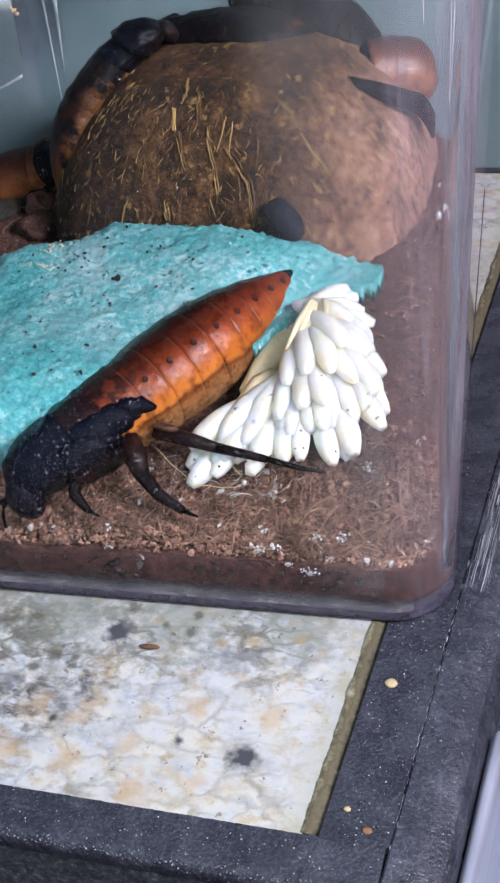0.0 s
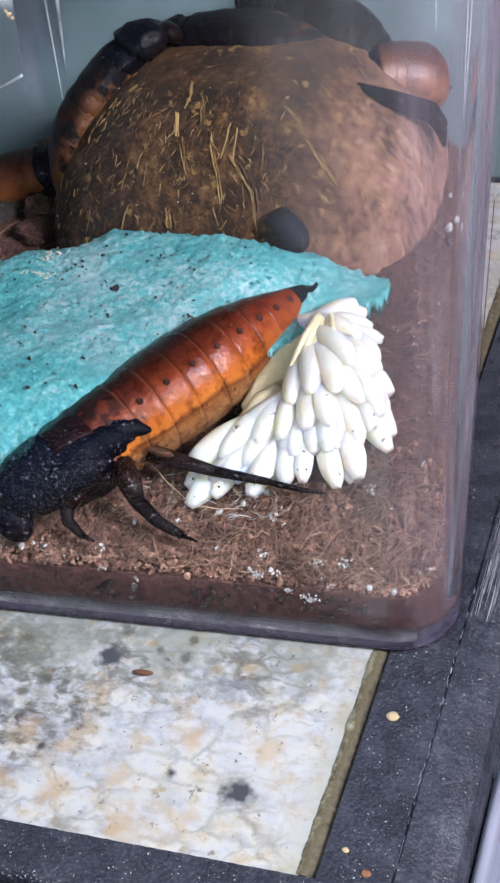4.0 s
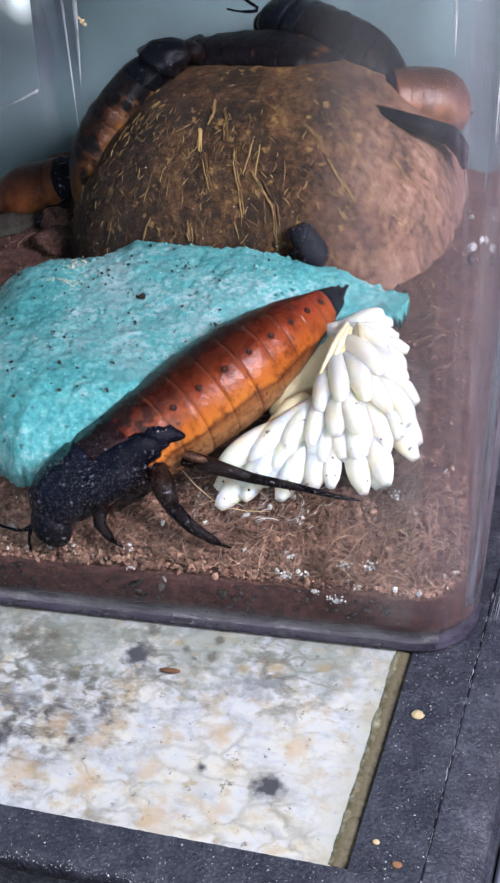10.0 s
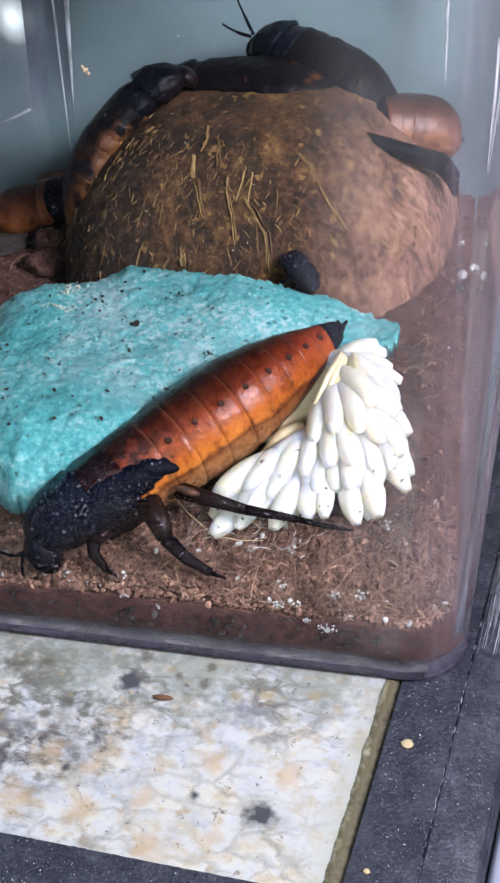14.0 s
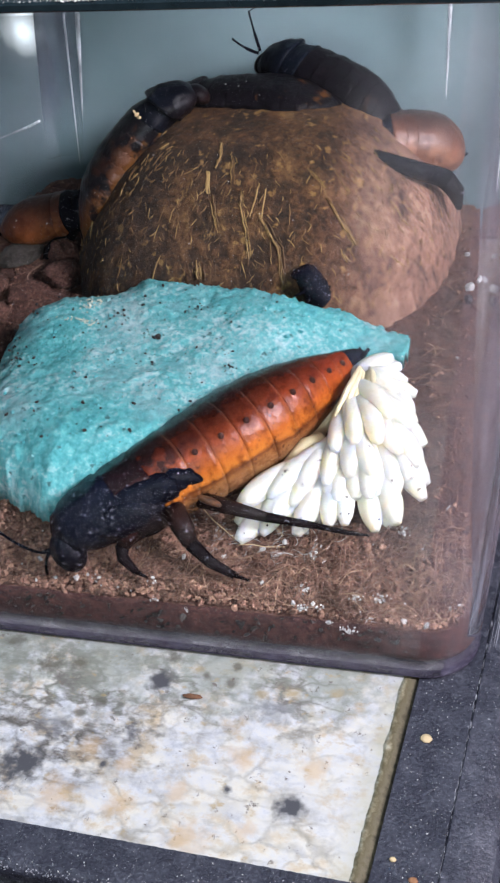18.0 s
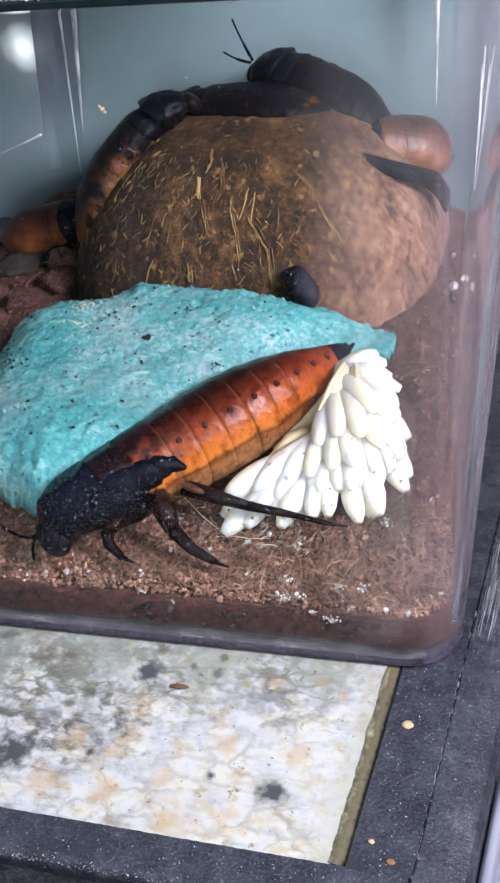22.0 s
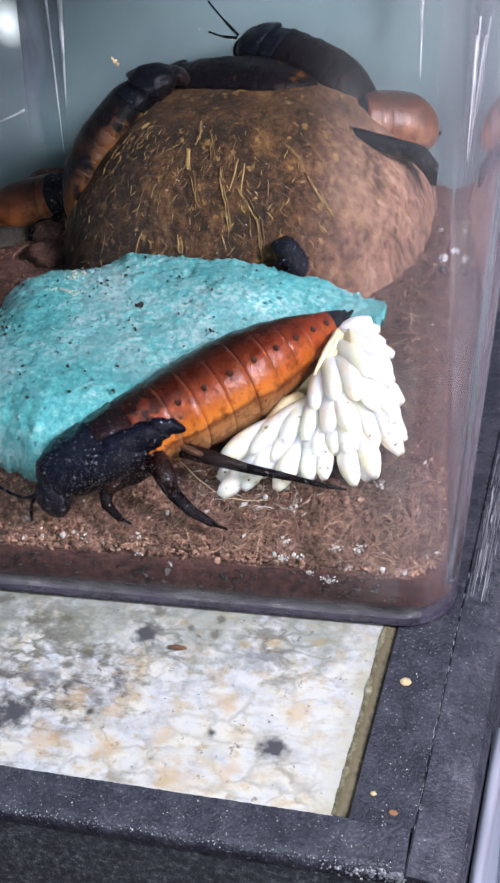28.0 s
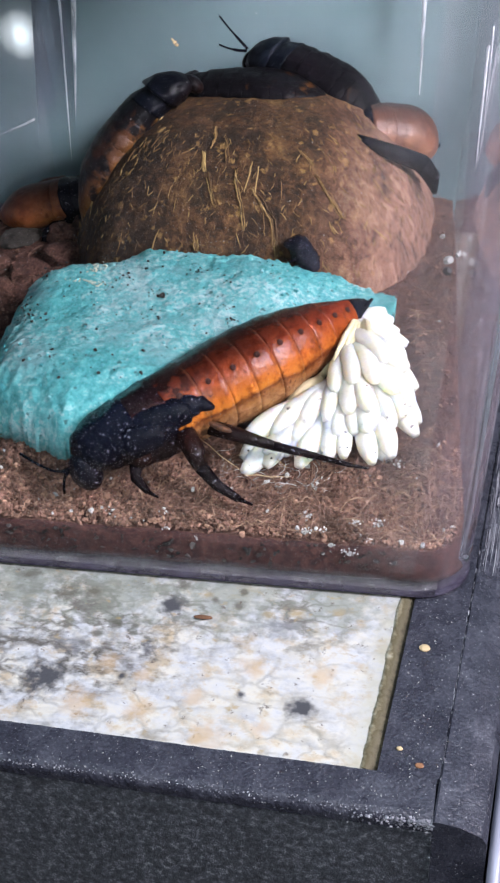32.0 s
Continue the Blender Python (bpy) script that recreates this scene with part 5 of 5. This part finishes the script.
# they hang in a fan from a yellow stalk under the tail, the outer ones lowest
STALK = [Vector(p) for p in ((-0.0185, 0.0985, 0.0308), (-0.0178, 0.0925, 0.0315), (-0.0190, 0.0850, 0.0300), (-0.0205, 0.0780, 0.0270))]
FAN = [(-0.0100, 0.1005), (-0.0052, 0.0945), (-0.0050, 0.0890), (-0.0032, 0.0830), (-0.0020, 0.0785), (-0.0012, 0.0738), (-0.0026, 0.0695), (-0.0048, 0.0656), (-0.0078, 0.0640), (-0.0105, 0.0632), (-0.0140, 0.0632), (-0.0172, 0.0634), (-0.0200, 0.0630), (-0.0232, 0.0604), (-0.0268, 0.0628), (-0.0300, 0.0600), (-0.0340, 0.0578), (-0.0372, 0.0612), (-0.0330, 0.0655)]


def stalk_at(k):
    i = min(int(k * 3), 2)
    return STALK[i].lerp(STALK[i + 1], k * 3 - i)


for layer, (reach, lift) in enumerate(((1.0, 0.0002), (0.87, 0.0030), (0.72, 0.0052), (0.56, 0.0064))):
    for i, (x, y) in enumerate(FAN):
        k = i / (len(FAN) - 1)
        if layer > 1 and (i + layer) % 2 or layer == 3 and not 3 < i < 13:
            continue
        root = stalk_at(min(1.0, 0.10 + 1.1 * k))
        low = 0.0302 + 0.3 * (y - 0.0969)
        tip = Vector((x, y, max(low - 0.0015, soil_height(x, y) + 0.0018)))
        tip = root.lerp(tip, reach)
        tip.z += lift * (0.55 + 0.45 * math.sin(math.pi * min(1, k * 1.3)))
        tip += Vector((rng.uniform(-1, 1), rng.uniform(-1, 1), rng.uniform(-0.5, 0.5))) * 0.0013
        way = (tip - root).normalized()
        way = (way + Vector((0.0, -0.28, -0.12)) * (1 - abs(2 * k - 1)) * 0.8).normalized()
        length = min(0.0140 * rng.uniform(0.86, 1.14), (tip - root).length * 1.2 + 0.002)
        capsule(tip - way * length, tip, (0.0023 if k < 0.7 else 0.0025) * rng.uniform(0.9, 1.12), layer == 0 and i > 8)
FLAP = speckled("membrane", [(0.3, (0.66, 0.56, 0.30)), (0.7, (0.86, 0.79, 0.54))], 300, 0.35, bump=0.3)
for i in range(7):
    bm = bmesh.new()
    side = Vector((0.0005 * (i - 3) + 0.0016, 0.0, 0.0010 + 0.0004 * math.cos(i)))
    tube(bm, [STALK[0] + side * 0.6, STALK[1] + side + Vector((0, 0, 0.0010)), STALK[2] + side * 1.8 + Vector((0, 0.002, 0.0008)), STALK[3] + side * 3 + Vector((0, 0.003, 0))], [0.0004, 0.0007, 0.0007, 0.0003], 8)
    part("stalk", bm, FLAP, brood, "pale yellow strand")
for name, pts, radii in (("membrane", [(-0.0200, 0.0960, 0.0300), (-0.0235, 0.0900, 0.0265), (-0.0262, 0.0840, 0.0240), (-0.0290, 0.0790, 0.0225)], [0.0010, 0.0026, 0.0030, 0.0014]), ("yolk_lump", [(-0.0225, 0.0800, 0.0265), (-0.0250, 0.0775, 0.0250), (-0.0285, 0.0745, 0.0230)], [0.0016, 0.0026, 0.0014])):
    bm = bmesh.new()
    tube(bm, [p for a, b in zip(pts, pts[1:]) for p in (Vector(a), Vector(a).lerp(Vector(b), 0.5))] + [pts[-1]], [r for a, b in zip(radii, radii[1:]) for r in (a, (a + b) / 2)] + [radii[-1]], 12)
    for v in bm.verts:
        v.co += Vector((1, 1, 1)) * 0.0006 * noise.noise(v.co * 300)
    part(name, bm, FLAP, brood, "pale yellow membrane")
# grey-white shed skins and loose fluff under the lowest ones
wisps = []
for _ in range(60):
    a = Vector((rng.uniform(-0.041, -0.016), rng.uniform(0.0555, 0.0640), 0.0))
    a.z = soil_height(a.x, a.y) + rng.uniform(0.0008, 0.0030)
    ang, ln = rng.uniform(0, 6.3), rng.uniform(0.001, 0.004)
    wisps.append(([a + Vector((math.cos(ang + 0.3 * k), math.sin(ang + 0.3 * k), 0.12 * k)) * ln * k / 4 for k in range(5)], rng.uniform(0.00003, 0.00007)))
strands(wisps, PALE, "white_wisps", "thin white wisps of shed skin under the brood", "shed skin")

# ---- others on the shell ----
for head, tail, roll, L, w, h, arc, front, back, text in (
        ((-0.0705, 0.1660, 0.0592), (-0.0960, 0.1470, 0.0250), 24, 0.0470, 0.0090, 0.0062, 0.0050, NIGHT, DIM, "dark cockroach with amber blotches clinging to the coconut shell"),
        ((-0.0775, 0.1740, 0.0520), (-0.0370, 0.1725, 0.0525), 0, 0.0440, 0.0085, 0.0038, 0.0026, DUSK, DUSK, "black cockroach lying across the coconut shell"),
        ((-0.0600, 0.1895, 0.0580), (-0.0195, 0.1770, 0.0400), 10, 0.0440, 0.0078, 0.0056, 0.0055, NIGHT, DUSK, "black cockroach perched on top of the coconut shell"),
        ((-0.0315, 0.1720, 0.0435), (-0.0085, 0.1885, 0.0335), -15, 0.0305, 0.0100, 0.0088, 0.0010, PITCH, TAN, "cockroach with tan abdomen on the coconut shell"),
        ((-0.0985, 0.1600, 0.0285), (-0.1245, 0.1580, 0.0205), -10, 0.0285, 0.0070, 0.0062, 0.0, PITCH, RUST_BACK, "orange-brown cockroach beside the coconut shell")):
    ob, _ = roach(text, L, w, h, front, back, group="cockroaches on the shell", arc=arc, hood=1.15 if front is not PITCH else 0.95, lip=0.003 if front is not PITCH else 0.0015, knobs=0.08 if front is not PITCH else 0.02, dark=front is not PITCH or back is RUST_BACK)
    ob.matrix_world = on_axis(head, tail, roll)
    for s in (-1, 1) if "across" not in text and "tan abdomen" not in text and back is not DIM else ():
        for u, reach, back_ in ((0.15, 0.75, -0.10), (0.27, 0.85, 0.05), (0.38, 1.0, 0.22)):
            x, lift = (u - 0.5) * L, arc * (1 - (2 * u - 1) ** 2)
            limb("leg", [(x, 0.55 * w * s, lift - 0.5 * h), (x + back_ * L * 0.5, (1.0 + 0.3 * reach) * w * s, lift - 0.45 * h), (x + back_ * L, (1.0 + 0.55 * reach) * w * s, -1.1 * h)], [0.0013, 0.0011, 0.0005], PITCH, ob)
    if back is TAN and tail[0] > -0.05:
        at = ob.matrix_world.copy()
        leg = world_limb("hind_leg", [(-0.0262, 0.1600, 0.0470), (-0.0164, 0.1610, 0.0432), (-0.0100, 0.1670, 0.0382)], [0.0014, 0.0022, 0.0024], PITCH, ob, at)
        world_limb("foot", [(-0.0100, 0.1670, 0.0382), (-0.0072, 0.1690, 0.0335), (-0.0064, 0.1690, 0.0290)], [0.0024, 0.0022, 0.0007], PITCH, leg, at)
    if text.startswith("black cockroach perched"):
        at = ob.matrix_world.copy()
        base, axis = at.inverted() @ Vector((-0.0600, 0.1900, 0.0585)), (at.inverted().to_3x3() @ Vector((0, 1, 0))).normalized()
        feelers = [world_limb("antenna", bezier((-0.0600, 0.1905, 0.0585), (-0.0625, 0.1910, 0.0610), (-0.0650, 0.1920, 0.0630), (-0.0680, 0.1930, 0.0665), 8), [0.0004] * 4 + [0.00025] * 5, PITCH, ob, at),
                   world_limb("antenna", bezier((-0.0600, 0.1890, 0.0585), (-0.0635, 0.1890, 0.0585), (-0.0650, 0.1890, 0.0590), (-0.0675, 0.1890, 0.0600), 8), [0.0004] * 4 + [0.00025] * 5, PITCH, ob, at)]

def clod(name, label, category, x, y, size, height, material, seed):
    """A rounded, broken lump half sunk in the substrate."""
    bm = bmesh.new()
    bmesh.ops.create_icosphere(bm, subdivisions=4, radius=1)
    for v in bm.verts:
        q = v.co + Vector((seed, 2 * seed, 0))
        v.co *= 1 + 0.30 * noise.noise(q * 1.3) + 0.14 * noise.noise(q * 3.5) + 0.06 * noise.noise(q * 9)
    bmesh.ops.transform(bm, verts=bm.verts, matrix=pose(x, y, soil_height(x, y) + 0.35 * height, 0, 0, 50 * seed) @ Matrix.Diagonal((size, size * 0.75, height, 1)))
    tagged(part(name, bm, material), label, category)


for seed, (x, y, size, height) in enumerate(((-0.1165, 0.1500, 0.0066, 0.0016), (-0.1245, 0.1430, 0.0064, 0.0014))):
    clod("grey_shard", "dull grey lump lying on the substrate", "shard", x, y, size, height, STONE_GREY, seed + 1.3)
for seed, (x, y, size, height) in enumerate(((-0.1020, 0.1420, 0.0056, 0.0034), (-0.1090, 0.1330, 0.0048, 0.0024), (-0.1180, 0.1350, 0.0045, 0.0022), (-0.1050, 0.1500, 0.0046, 0.0036), (-0.1140, 0.1250, 0.0040, 0.0020))):
    clod("husk_chunk", "dark brown husk chunk beside the coconut shell", "husk chunk", x, y, size, height, SOIL, seed + 7.1)
nymph, _ = roach("small black young cockroach with pale markings behind the foam", 0.0115, 0.0040, 0.0034, GLOSS, GLOSS, lip=0.12, knobs=0.14, dark=0)
nymph.matrix_world = on_axis((-0.0362, 0.1255, 0.0352), (-0.0325, 0.1285, 0.0255), 25)
for s in (-1, 1):
    for x, out in ((-0.0030, -0.0012), (-0.0010, 0.0002), (0.0012, 0.0022)):
        limb("leg", [(x, 0.0024 * s, -0.0010), (x + out * 0.6, 0.0044 * s, -0.0006), (x + out * 1.4, 0.0056 * s, -0.0028)], [0.0006, 0.0004, 0.0002], PITCH, nymph)
lumps([(Vector((-0.0335, 0.1262, 0.0300)), 0.0009), (Vector((-0.0005, 0.143, 0.0235)), 0.0014), (Vector((0.0020, 0.146, 0.0235)), 0.0010)], PALE, "white_crumbs", "white crumbs lying by the shell", "crumbs", 0.6)
lumps([(Vector((-0.0002, 0.1405, 0.0215)), 0.0016)], DARK, "dark_droppings", "dark dropping by the shell", "droppings", 0.5)

SCUFF = island_mix("scuff", [(0.0, (0.14, 0.14, 0.165)), (0.7, (0.32, 0.32, 0.36)), (1.0, (0.6, 0.6, 0.64))], 0.4, plain=True)
marks = []
for i in range(230):
    x, y = rng.uniform(0.0112, 0.0150), min(0.25, 0.052 + abs(rng.gauss(0, 0.07)))
    ln = rng.uniform(0.002, 0.014)
    z = (-0.0001 if x < 0.0113 else -0.0001 - 0.17 * (x - 0.0113) if x < 0.015 else -0.0007 - 0.5 * (x - 0.015)) + 0.00005
    marks.append(([Vector((x + 0.05 * (y + ln * k / 4) + 0.00004 * math.sin(k * 2 + i), y + ln * k / 4, z)) for k in range(5)], rng.choice((0.00003, 0.00004, 0.00006, 0.0001, 0.00016))))
for i in range(70):
    y, ln = rng.uniform(-0.002, 0.06), rng.uniform(0.0003, 0.0016)
    x = 0.0106 + rng.gauss(0, 0.0001)
    marks.append(([Vector((x + 0.05 * (y + ln * k / 2), y + ln * k / 2, 0.00002)) for k in range(3)], rng.uniform(0.00004, 0.0001)))
strands(marks, SCUFF, "scuff_marks", "pale scuff marks along the black stone edge", "scuffs")

def edge_chips(n, x0, x1, size):
    out = []
    for _ in range(n):
        x = rng.uniform(x0, x1)
        out.append((Vector((x, TY0 - 0.0030 + abs(rng.gauss(0, 0.0009)), 0.1296 + 0.047 * x)), rng.choice(size)))
    return out


lumps(edge_chips(130, -0.047, -0.041, (0.00006, 0.0001, 0.00016, 0.00025)) + edge_chips(220, -0.06, -0.018, (0.00005, 0.00008, 0.00014)), PALE, "lid_chips", "white chipped flecks along the lid edge", "chips", 0.4)
lumps([(Vector((rng.uniform(-0.11, 0.0105), -0.0083 + abs(rng.gauss(0, 0.0006)), -0.0007 + rng.gauss(0, 0.0004))), rng.choice((0.0001, 0.00015, 0.0002))) for _ in range(750)]
      + [(Vector((0.0103 - abs(rng.gauss(0, 0.006)), -0.0085 + abs(rng.gauss(0, 0.0005)), -0.0008 - abs(rng.gauss(0, 0.0010)))), rng.choice((0.0001, 0.0002, 0.0003, 0.0004))) for _ in range(620)]
      + [(Vector((0.0085 + rng.gauss(0, 0.0012), -0.0083 + abs(rng.gauss(0, 0.0009)), -0.0006 - abs(rng.gauss(0, 0.002)))), rng.choice((0.0002, 0.0003, 0.0004))) for _ in range(420)]
      + [(Vector((0.0102 + rng.gauss(0, 0.0002), -0.0083 + abs(rng.gauss(0, 0.0004)), -0.001 - abs(rng.gauss(0, 0.012)))), rng.choice((0.0001, 0.0002, 0.0003))) for _ in range(140)],
      SCUFF, "worn_grit", "pale worn grit along the stand's front edge", "grit", 0.5)
# glowing disc for a lamp's reflection in the back corner; no lamp stands there
GLOW, gnt, gb = nodes_of("reflection_glow")
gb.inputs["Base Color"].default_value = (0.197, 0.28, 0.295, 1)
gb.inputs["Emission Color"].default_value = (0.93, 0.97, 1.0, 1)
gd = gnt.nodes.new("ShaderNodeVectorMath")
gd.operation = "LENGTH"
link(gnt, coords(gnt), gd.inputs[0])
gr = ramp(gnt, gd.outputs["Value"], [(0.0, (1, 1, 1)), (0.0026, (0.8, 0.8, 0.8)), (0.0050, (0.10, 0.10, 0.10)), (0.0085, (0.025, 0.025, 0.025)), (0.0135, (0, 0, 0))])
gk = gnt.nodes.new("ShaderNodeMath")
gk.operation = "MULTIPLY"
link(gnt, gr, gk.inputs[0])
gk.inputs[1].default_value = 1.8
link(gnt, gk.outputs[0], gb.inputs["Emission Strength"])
GLOW.node_tree.nodes["Principled BSDF"].inputs["Roughness"].default_value = 0.6
glare = empty("reflection_disc", "added glowing disc standing in for a lamp's reflection behind the tank", "lamp")
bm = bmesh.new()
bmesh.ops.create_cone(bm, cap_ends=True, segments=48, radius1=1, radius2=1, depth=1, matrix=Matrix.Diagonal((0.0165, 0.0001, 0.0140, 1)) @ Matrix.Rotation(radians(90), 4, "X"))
glow_disc = part("glow_disc", bm, GLOW, glare, smooth=False)
glow_disc.location = (-0.1322, 0.20652, 0.0552)

# ---- dust on the plastic ----
specks = [(Vector((x, TY0 - 0.00006, rng.uniform(0.060, 0.118))), rng.choice((0.00008, 0.0001, 0.00014))) for x in [rng.uniform(-0.085, 0.0005) for _ in range(110)]]
lumps(specks, PALE, "dust_specks", "white dust specks stuck to the clear plastic", "dust", 0.4)
lumps([(Vector((-0.0385 + 0.0003 * k, TY0 - 0.0016, 0.1118 - 0.0004 * k)), 0.0003) for k in range(3)], STRAW, "yellow_crumbs", "small yellow crumbs stuck to the clear plastic", "crumbs", 0.5)
# ---- grains on the stand and tile ----
RUST = island_mix("husk_bit", [(0.0, (0.26, 0.11, 0.05)), (1.0, (0.40, 0.18, 0.08))])


def grain(name, label, x, y, lx, ly, h, material, turn=0):
    bm = bmesh.new()
    bmesh.ops.create_icosphere(bm, subdivisions=2, radius=1)
    for v in bm.verts:
        v.co *= 1 + 0.18 * noise.noise(v.co * 1.7 + Vector((x, y, 0)) * 900)
    bmesh.ops.transform(bm, verts=bm.verts, matrix=pose(x, y, h * 0.8, 0, 0, turn) @ Matrix.Diagonal((lx, ly, h, 1)))
    tagged(part(name, bm, material), label, name.replace("_", " "))


grain("seed", "flat tan seed lying on the black stone", 0.0051, 0.0307, 0.0011, 0.0010, 0.0003, STRAW)
grain("husk_sliver", "small rust-brown husk sliver on the marble tile", -0.0387, 0.0321, 0.0020, 0.0006, 0.0003, RUST, 4)
grain("straw_crumb", "tan crumb lying on the black stone", 0.0031, 0.0056, 0.0006, 0.0005, 0.0003, STRAW)
grain("straw_crumb", "orange-brown crumb lying on the black stone", 0.0069, 0.0025, 0.0008, 0.0006, 0.0002, RUST)
dust = []
while len(dust) < 420:
    x, y = rng.uniform(-0.08, 0.0105), rng.uniform(-0.008, 0.10)
    if y < -0.0005 or x > 0.0018:
        dust.append((Vector((x, y, 0.00005)), rng.choice((0.00006, 0.0001, 0.00016))))
lumps(dust, PALE, "dust_grains", "pale dust grains on the black stone", "dust", 0.5)


def motions():
    pivot = Vector((-0.064, 0.052, 0.024))
    rows, swing = [], []
    foot = Vector((-0.013, 0.064, 0.0185))
    tail = Vector((-0.0193, 0.1026, 0.0315))
    for t, rx, ry, rz, dx, dy, dz in STIR:
        turn = Vector((radians(rx), radians(ry), radians(rz)))
        m = Matrix.Translation(pivot + Vector((dx, dy, dz)) * 0.001) @ Matrix.Rotation(turn.length, 4, turn.normalized() if turn.length else Vector((0, 0, 1))) @ Matrix.Translation(-pivot)
        rows.append((t, m @ MOTHER))
        # the brood leans after the tail
        shift = m @ tail - tail
        moved = shift * 0.25
        arm = tail - foot
        lean = arm.rotation_difference(arm + moved).to_matrix().to_4x4()
        early = max(0.0, 1 - t / 18)
        swing.append((t, Matrix.Translation(Vector((-0.0010 * early, 0.0, 0.0004 * early))) @ Matrix.Translation(foot) @ lean @ Matrix.Translation(-foot)))
    walk(mother, rows)
    # the feet stay planted while the body sways
    still = MOTHER.inverted()
    for limb_ob, hip, toe in planted:
        h, steps = still @ hip, []
        for t, m in rows:
            turn = (still @ toe - h).rotation_difference(m.inverted() @ toe - h).to_matrix().to_4x4()
            steps.append((t, Matrix.Translation(h) @ turn @ Matrix.Translation(-h)))
        walk(limb_ob, steps)
    walk(brood, swing)
    for k, feeler in zip((1.0, 0.6), feelers):
        walk(feeler, [(t, Matrix.Translation(base) @ Matrix.Rotation(radians(k * a), 4, axis) @ Matrix.Translation(-base)) for t, a in ((0, -30), (6, -28), (9, -20), (13, 12), (17, 30), (20, 22), (23, 14), (26, 0), (32, 0))])


STIR = [
    (0, -3.42, 0.31, 11.03, 1.87, -0.05, -0.99),
    (0.5, -3.16, 0.00, 10.97, 1.86, -0.23, -1.23),
    (1, -2.84, -0.05, 9.70, 1.46, -0.44, -1.36),
    (1.5, -3.07, 0.36, 9.20, 1.15, -0.29, -1.03),
    (2, -2.74, 0.13, 8.64, 1.23, -0.47, -1.27),
    (2.5, -2.73, 0.09, 8.70, 1.44, -0.62, -1.49),
    (3, -2.77, 0.20, 8.60, 1.42, -0.71, -1.36),
    (3.5, -3.04, 0.35, 8.98, 1.34, -0.71, -1.37),
    (5.5, -0.61, -1.53, 7.53, 1.49, -1.35, -2.48),
    (6, -1.00, -0.76, 5.07, 0.96, -1.06, -2.10),
    (6.5, -2.59, 0.98, 3.63, 0.82, -0.24, -1.03),
    (7, -2.89, 0.99, 3.79, 0.96, -0.14, -0.96),
    (7.5, -1.94, -0.47, 6.27, 1.62, -0.43, -1.58),
    (8, -1.06, -1.59, 8.48, 2.34, -0.76, -2.25),
    (8.5, -0.44, -2.21, 8.90, 2.57, -1.11, -2.64),
    (9, -0.14, -2.49, 8.93, 2.79, -1.13, -2.79),
    (9.5, 0.54, -2.68, 7.80, 2.94, -1.04, -2.72),
    (10, 0.83, -2.65, 7.09, 2.51, -1.01, -2.58),
    (10.5, 0.74, -2.40, 6.91, 2.12, -0.99, -2.50),
    (11, 0.67, -2.48, 7.07, 1.83, -1.26, -2.73),
    (11.5, 0.89, -2.66, 6.78, 1.75, -1.30, -2.71),
    (12, 1.13, -2.71, 6.51, 1.85, -1.28, -2.67),
    (12.5, 1.44, -2.96, 6.31, 2.11, -1.35, -2.79),
    (13, 1.32, -2.76, 5.60, 2.22, -1.20, -2.61),
    (13.5, 1.07, -2.56, 5.03, 2.44, -1.15, -2.43),
    (14, 0.98, -2.27, 4.82, 2.32, -1.22, -2.44),
    (14.5, 1.26, -2.37, 4.27, 2.15, -1.18, -2.46),
    (16.5, 0.79, -1.63, 2.13, 1.23, -0.96, -1.53),
    (17, 0.72, -1.47, 1.93, 1.30, -0.86, -1.48),
    (17.5, 0.19, -1.00, 2.12, 1.40, -0.81, -1.41),
    (18, -1.14, 0.13, 2.11, 1.17, -0.81, -1.20),
    (18.5, -3.37, 2.64, -0.03, -0.08, 0.34, 0.36),
    (19, -4.76, 3.66, 0.98, 0.31, 0.86, 0.85),
    (19.5, -3.29, 2.29, 2.14, 0.94, 0.41, 0.20),
    (20, -2.41, 1.52, 2.46, 0.99, 0.01, -0.29),
    (20.5, -1.75, 1.25, 1.73, 0.75, -0.03, -0.27),
    (21, -1.69, 1.12, 1.94, 0.92, -0.01, -0.32),
    (21.5, -1.78, 1.28, 1.99, 0.67, 0.14, -0.18),
    (22, -1.57, 1.22, 1.61, 0.46, 0.20, 0.05),
    (22.5, -1.50, 1.18, 1.67, 0.42, -0.01, -0.13),
    (23, -1.42, 1.15, 1.41, 0.23, -0.13, -0.18),
    (23.5, -1.54, 1.22, 1.35, 0.37, 0.14, -0.02),
    (24, -0.89, 0.86, 0.44, 0.40, 0.30, 0.22),
    (24.5, -0.75, 0.82, 0.03, 0.55, 0.33, 0.18),
    (25, -0.58, 0.65, -0.36, 0.47, 0.23, 0.01),
    (25.5, -0.21, 0.20, 0.03, 0.11, 0.08, 0.04),
    (26, -0.97, 1.06, 0.31, 0.39, 0.48, 0.45),
    (26.5, -1.23, 1.35, 0.33, 0.58, 0.71, 0.57),
    (28.5, -0.73, 1.10, -0.16, 0.78, 0.49, 0.17),
    (29, -0.31, 0.70, -0.89, 0.66, 0.25, -0.04),
    (29.5, -0.53, 0.89, -0.72, 0.55, 0.38, 0.18),
    (30, -0.49, 0.81, -0.96, 1.01, 0.52, 0.22),
    (30.5, -0.48, 0.86, -1.39, 1.19, 0.35, -0.05),
    (31, -0.24, 0.70, -1.40, 0.78, 0.30, 0.06),
    (31.5, -1.03, 1.28, -0.26, 0.95, 0.82, 0.69),
    (32, -0.27, 0.76, -0.87, 1.27, 0.92, 0.67),
]
motions()
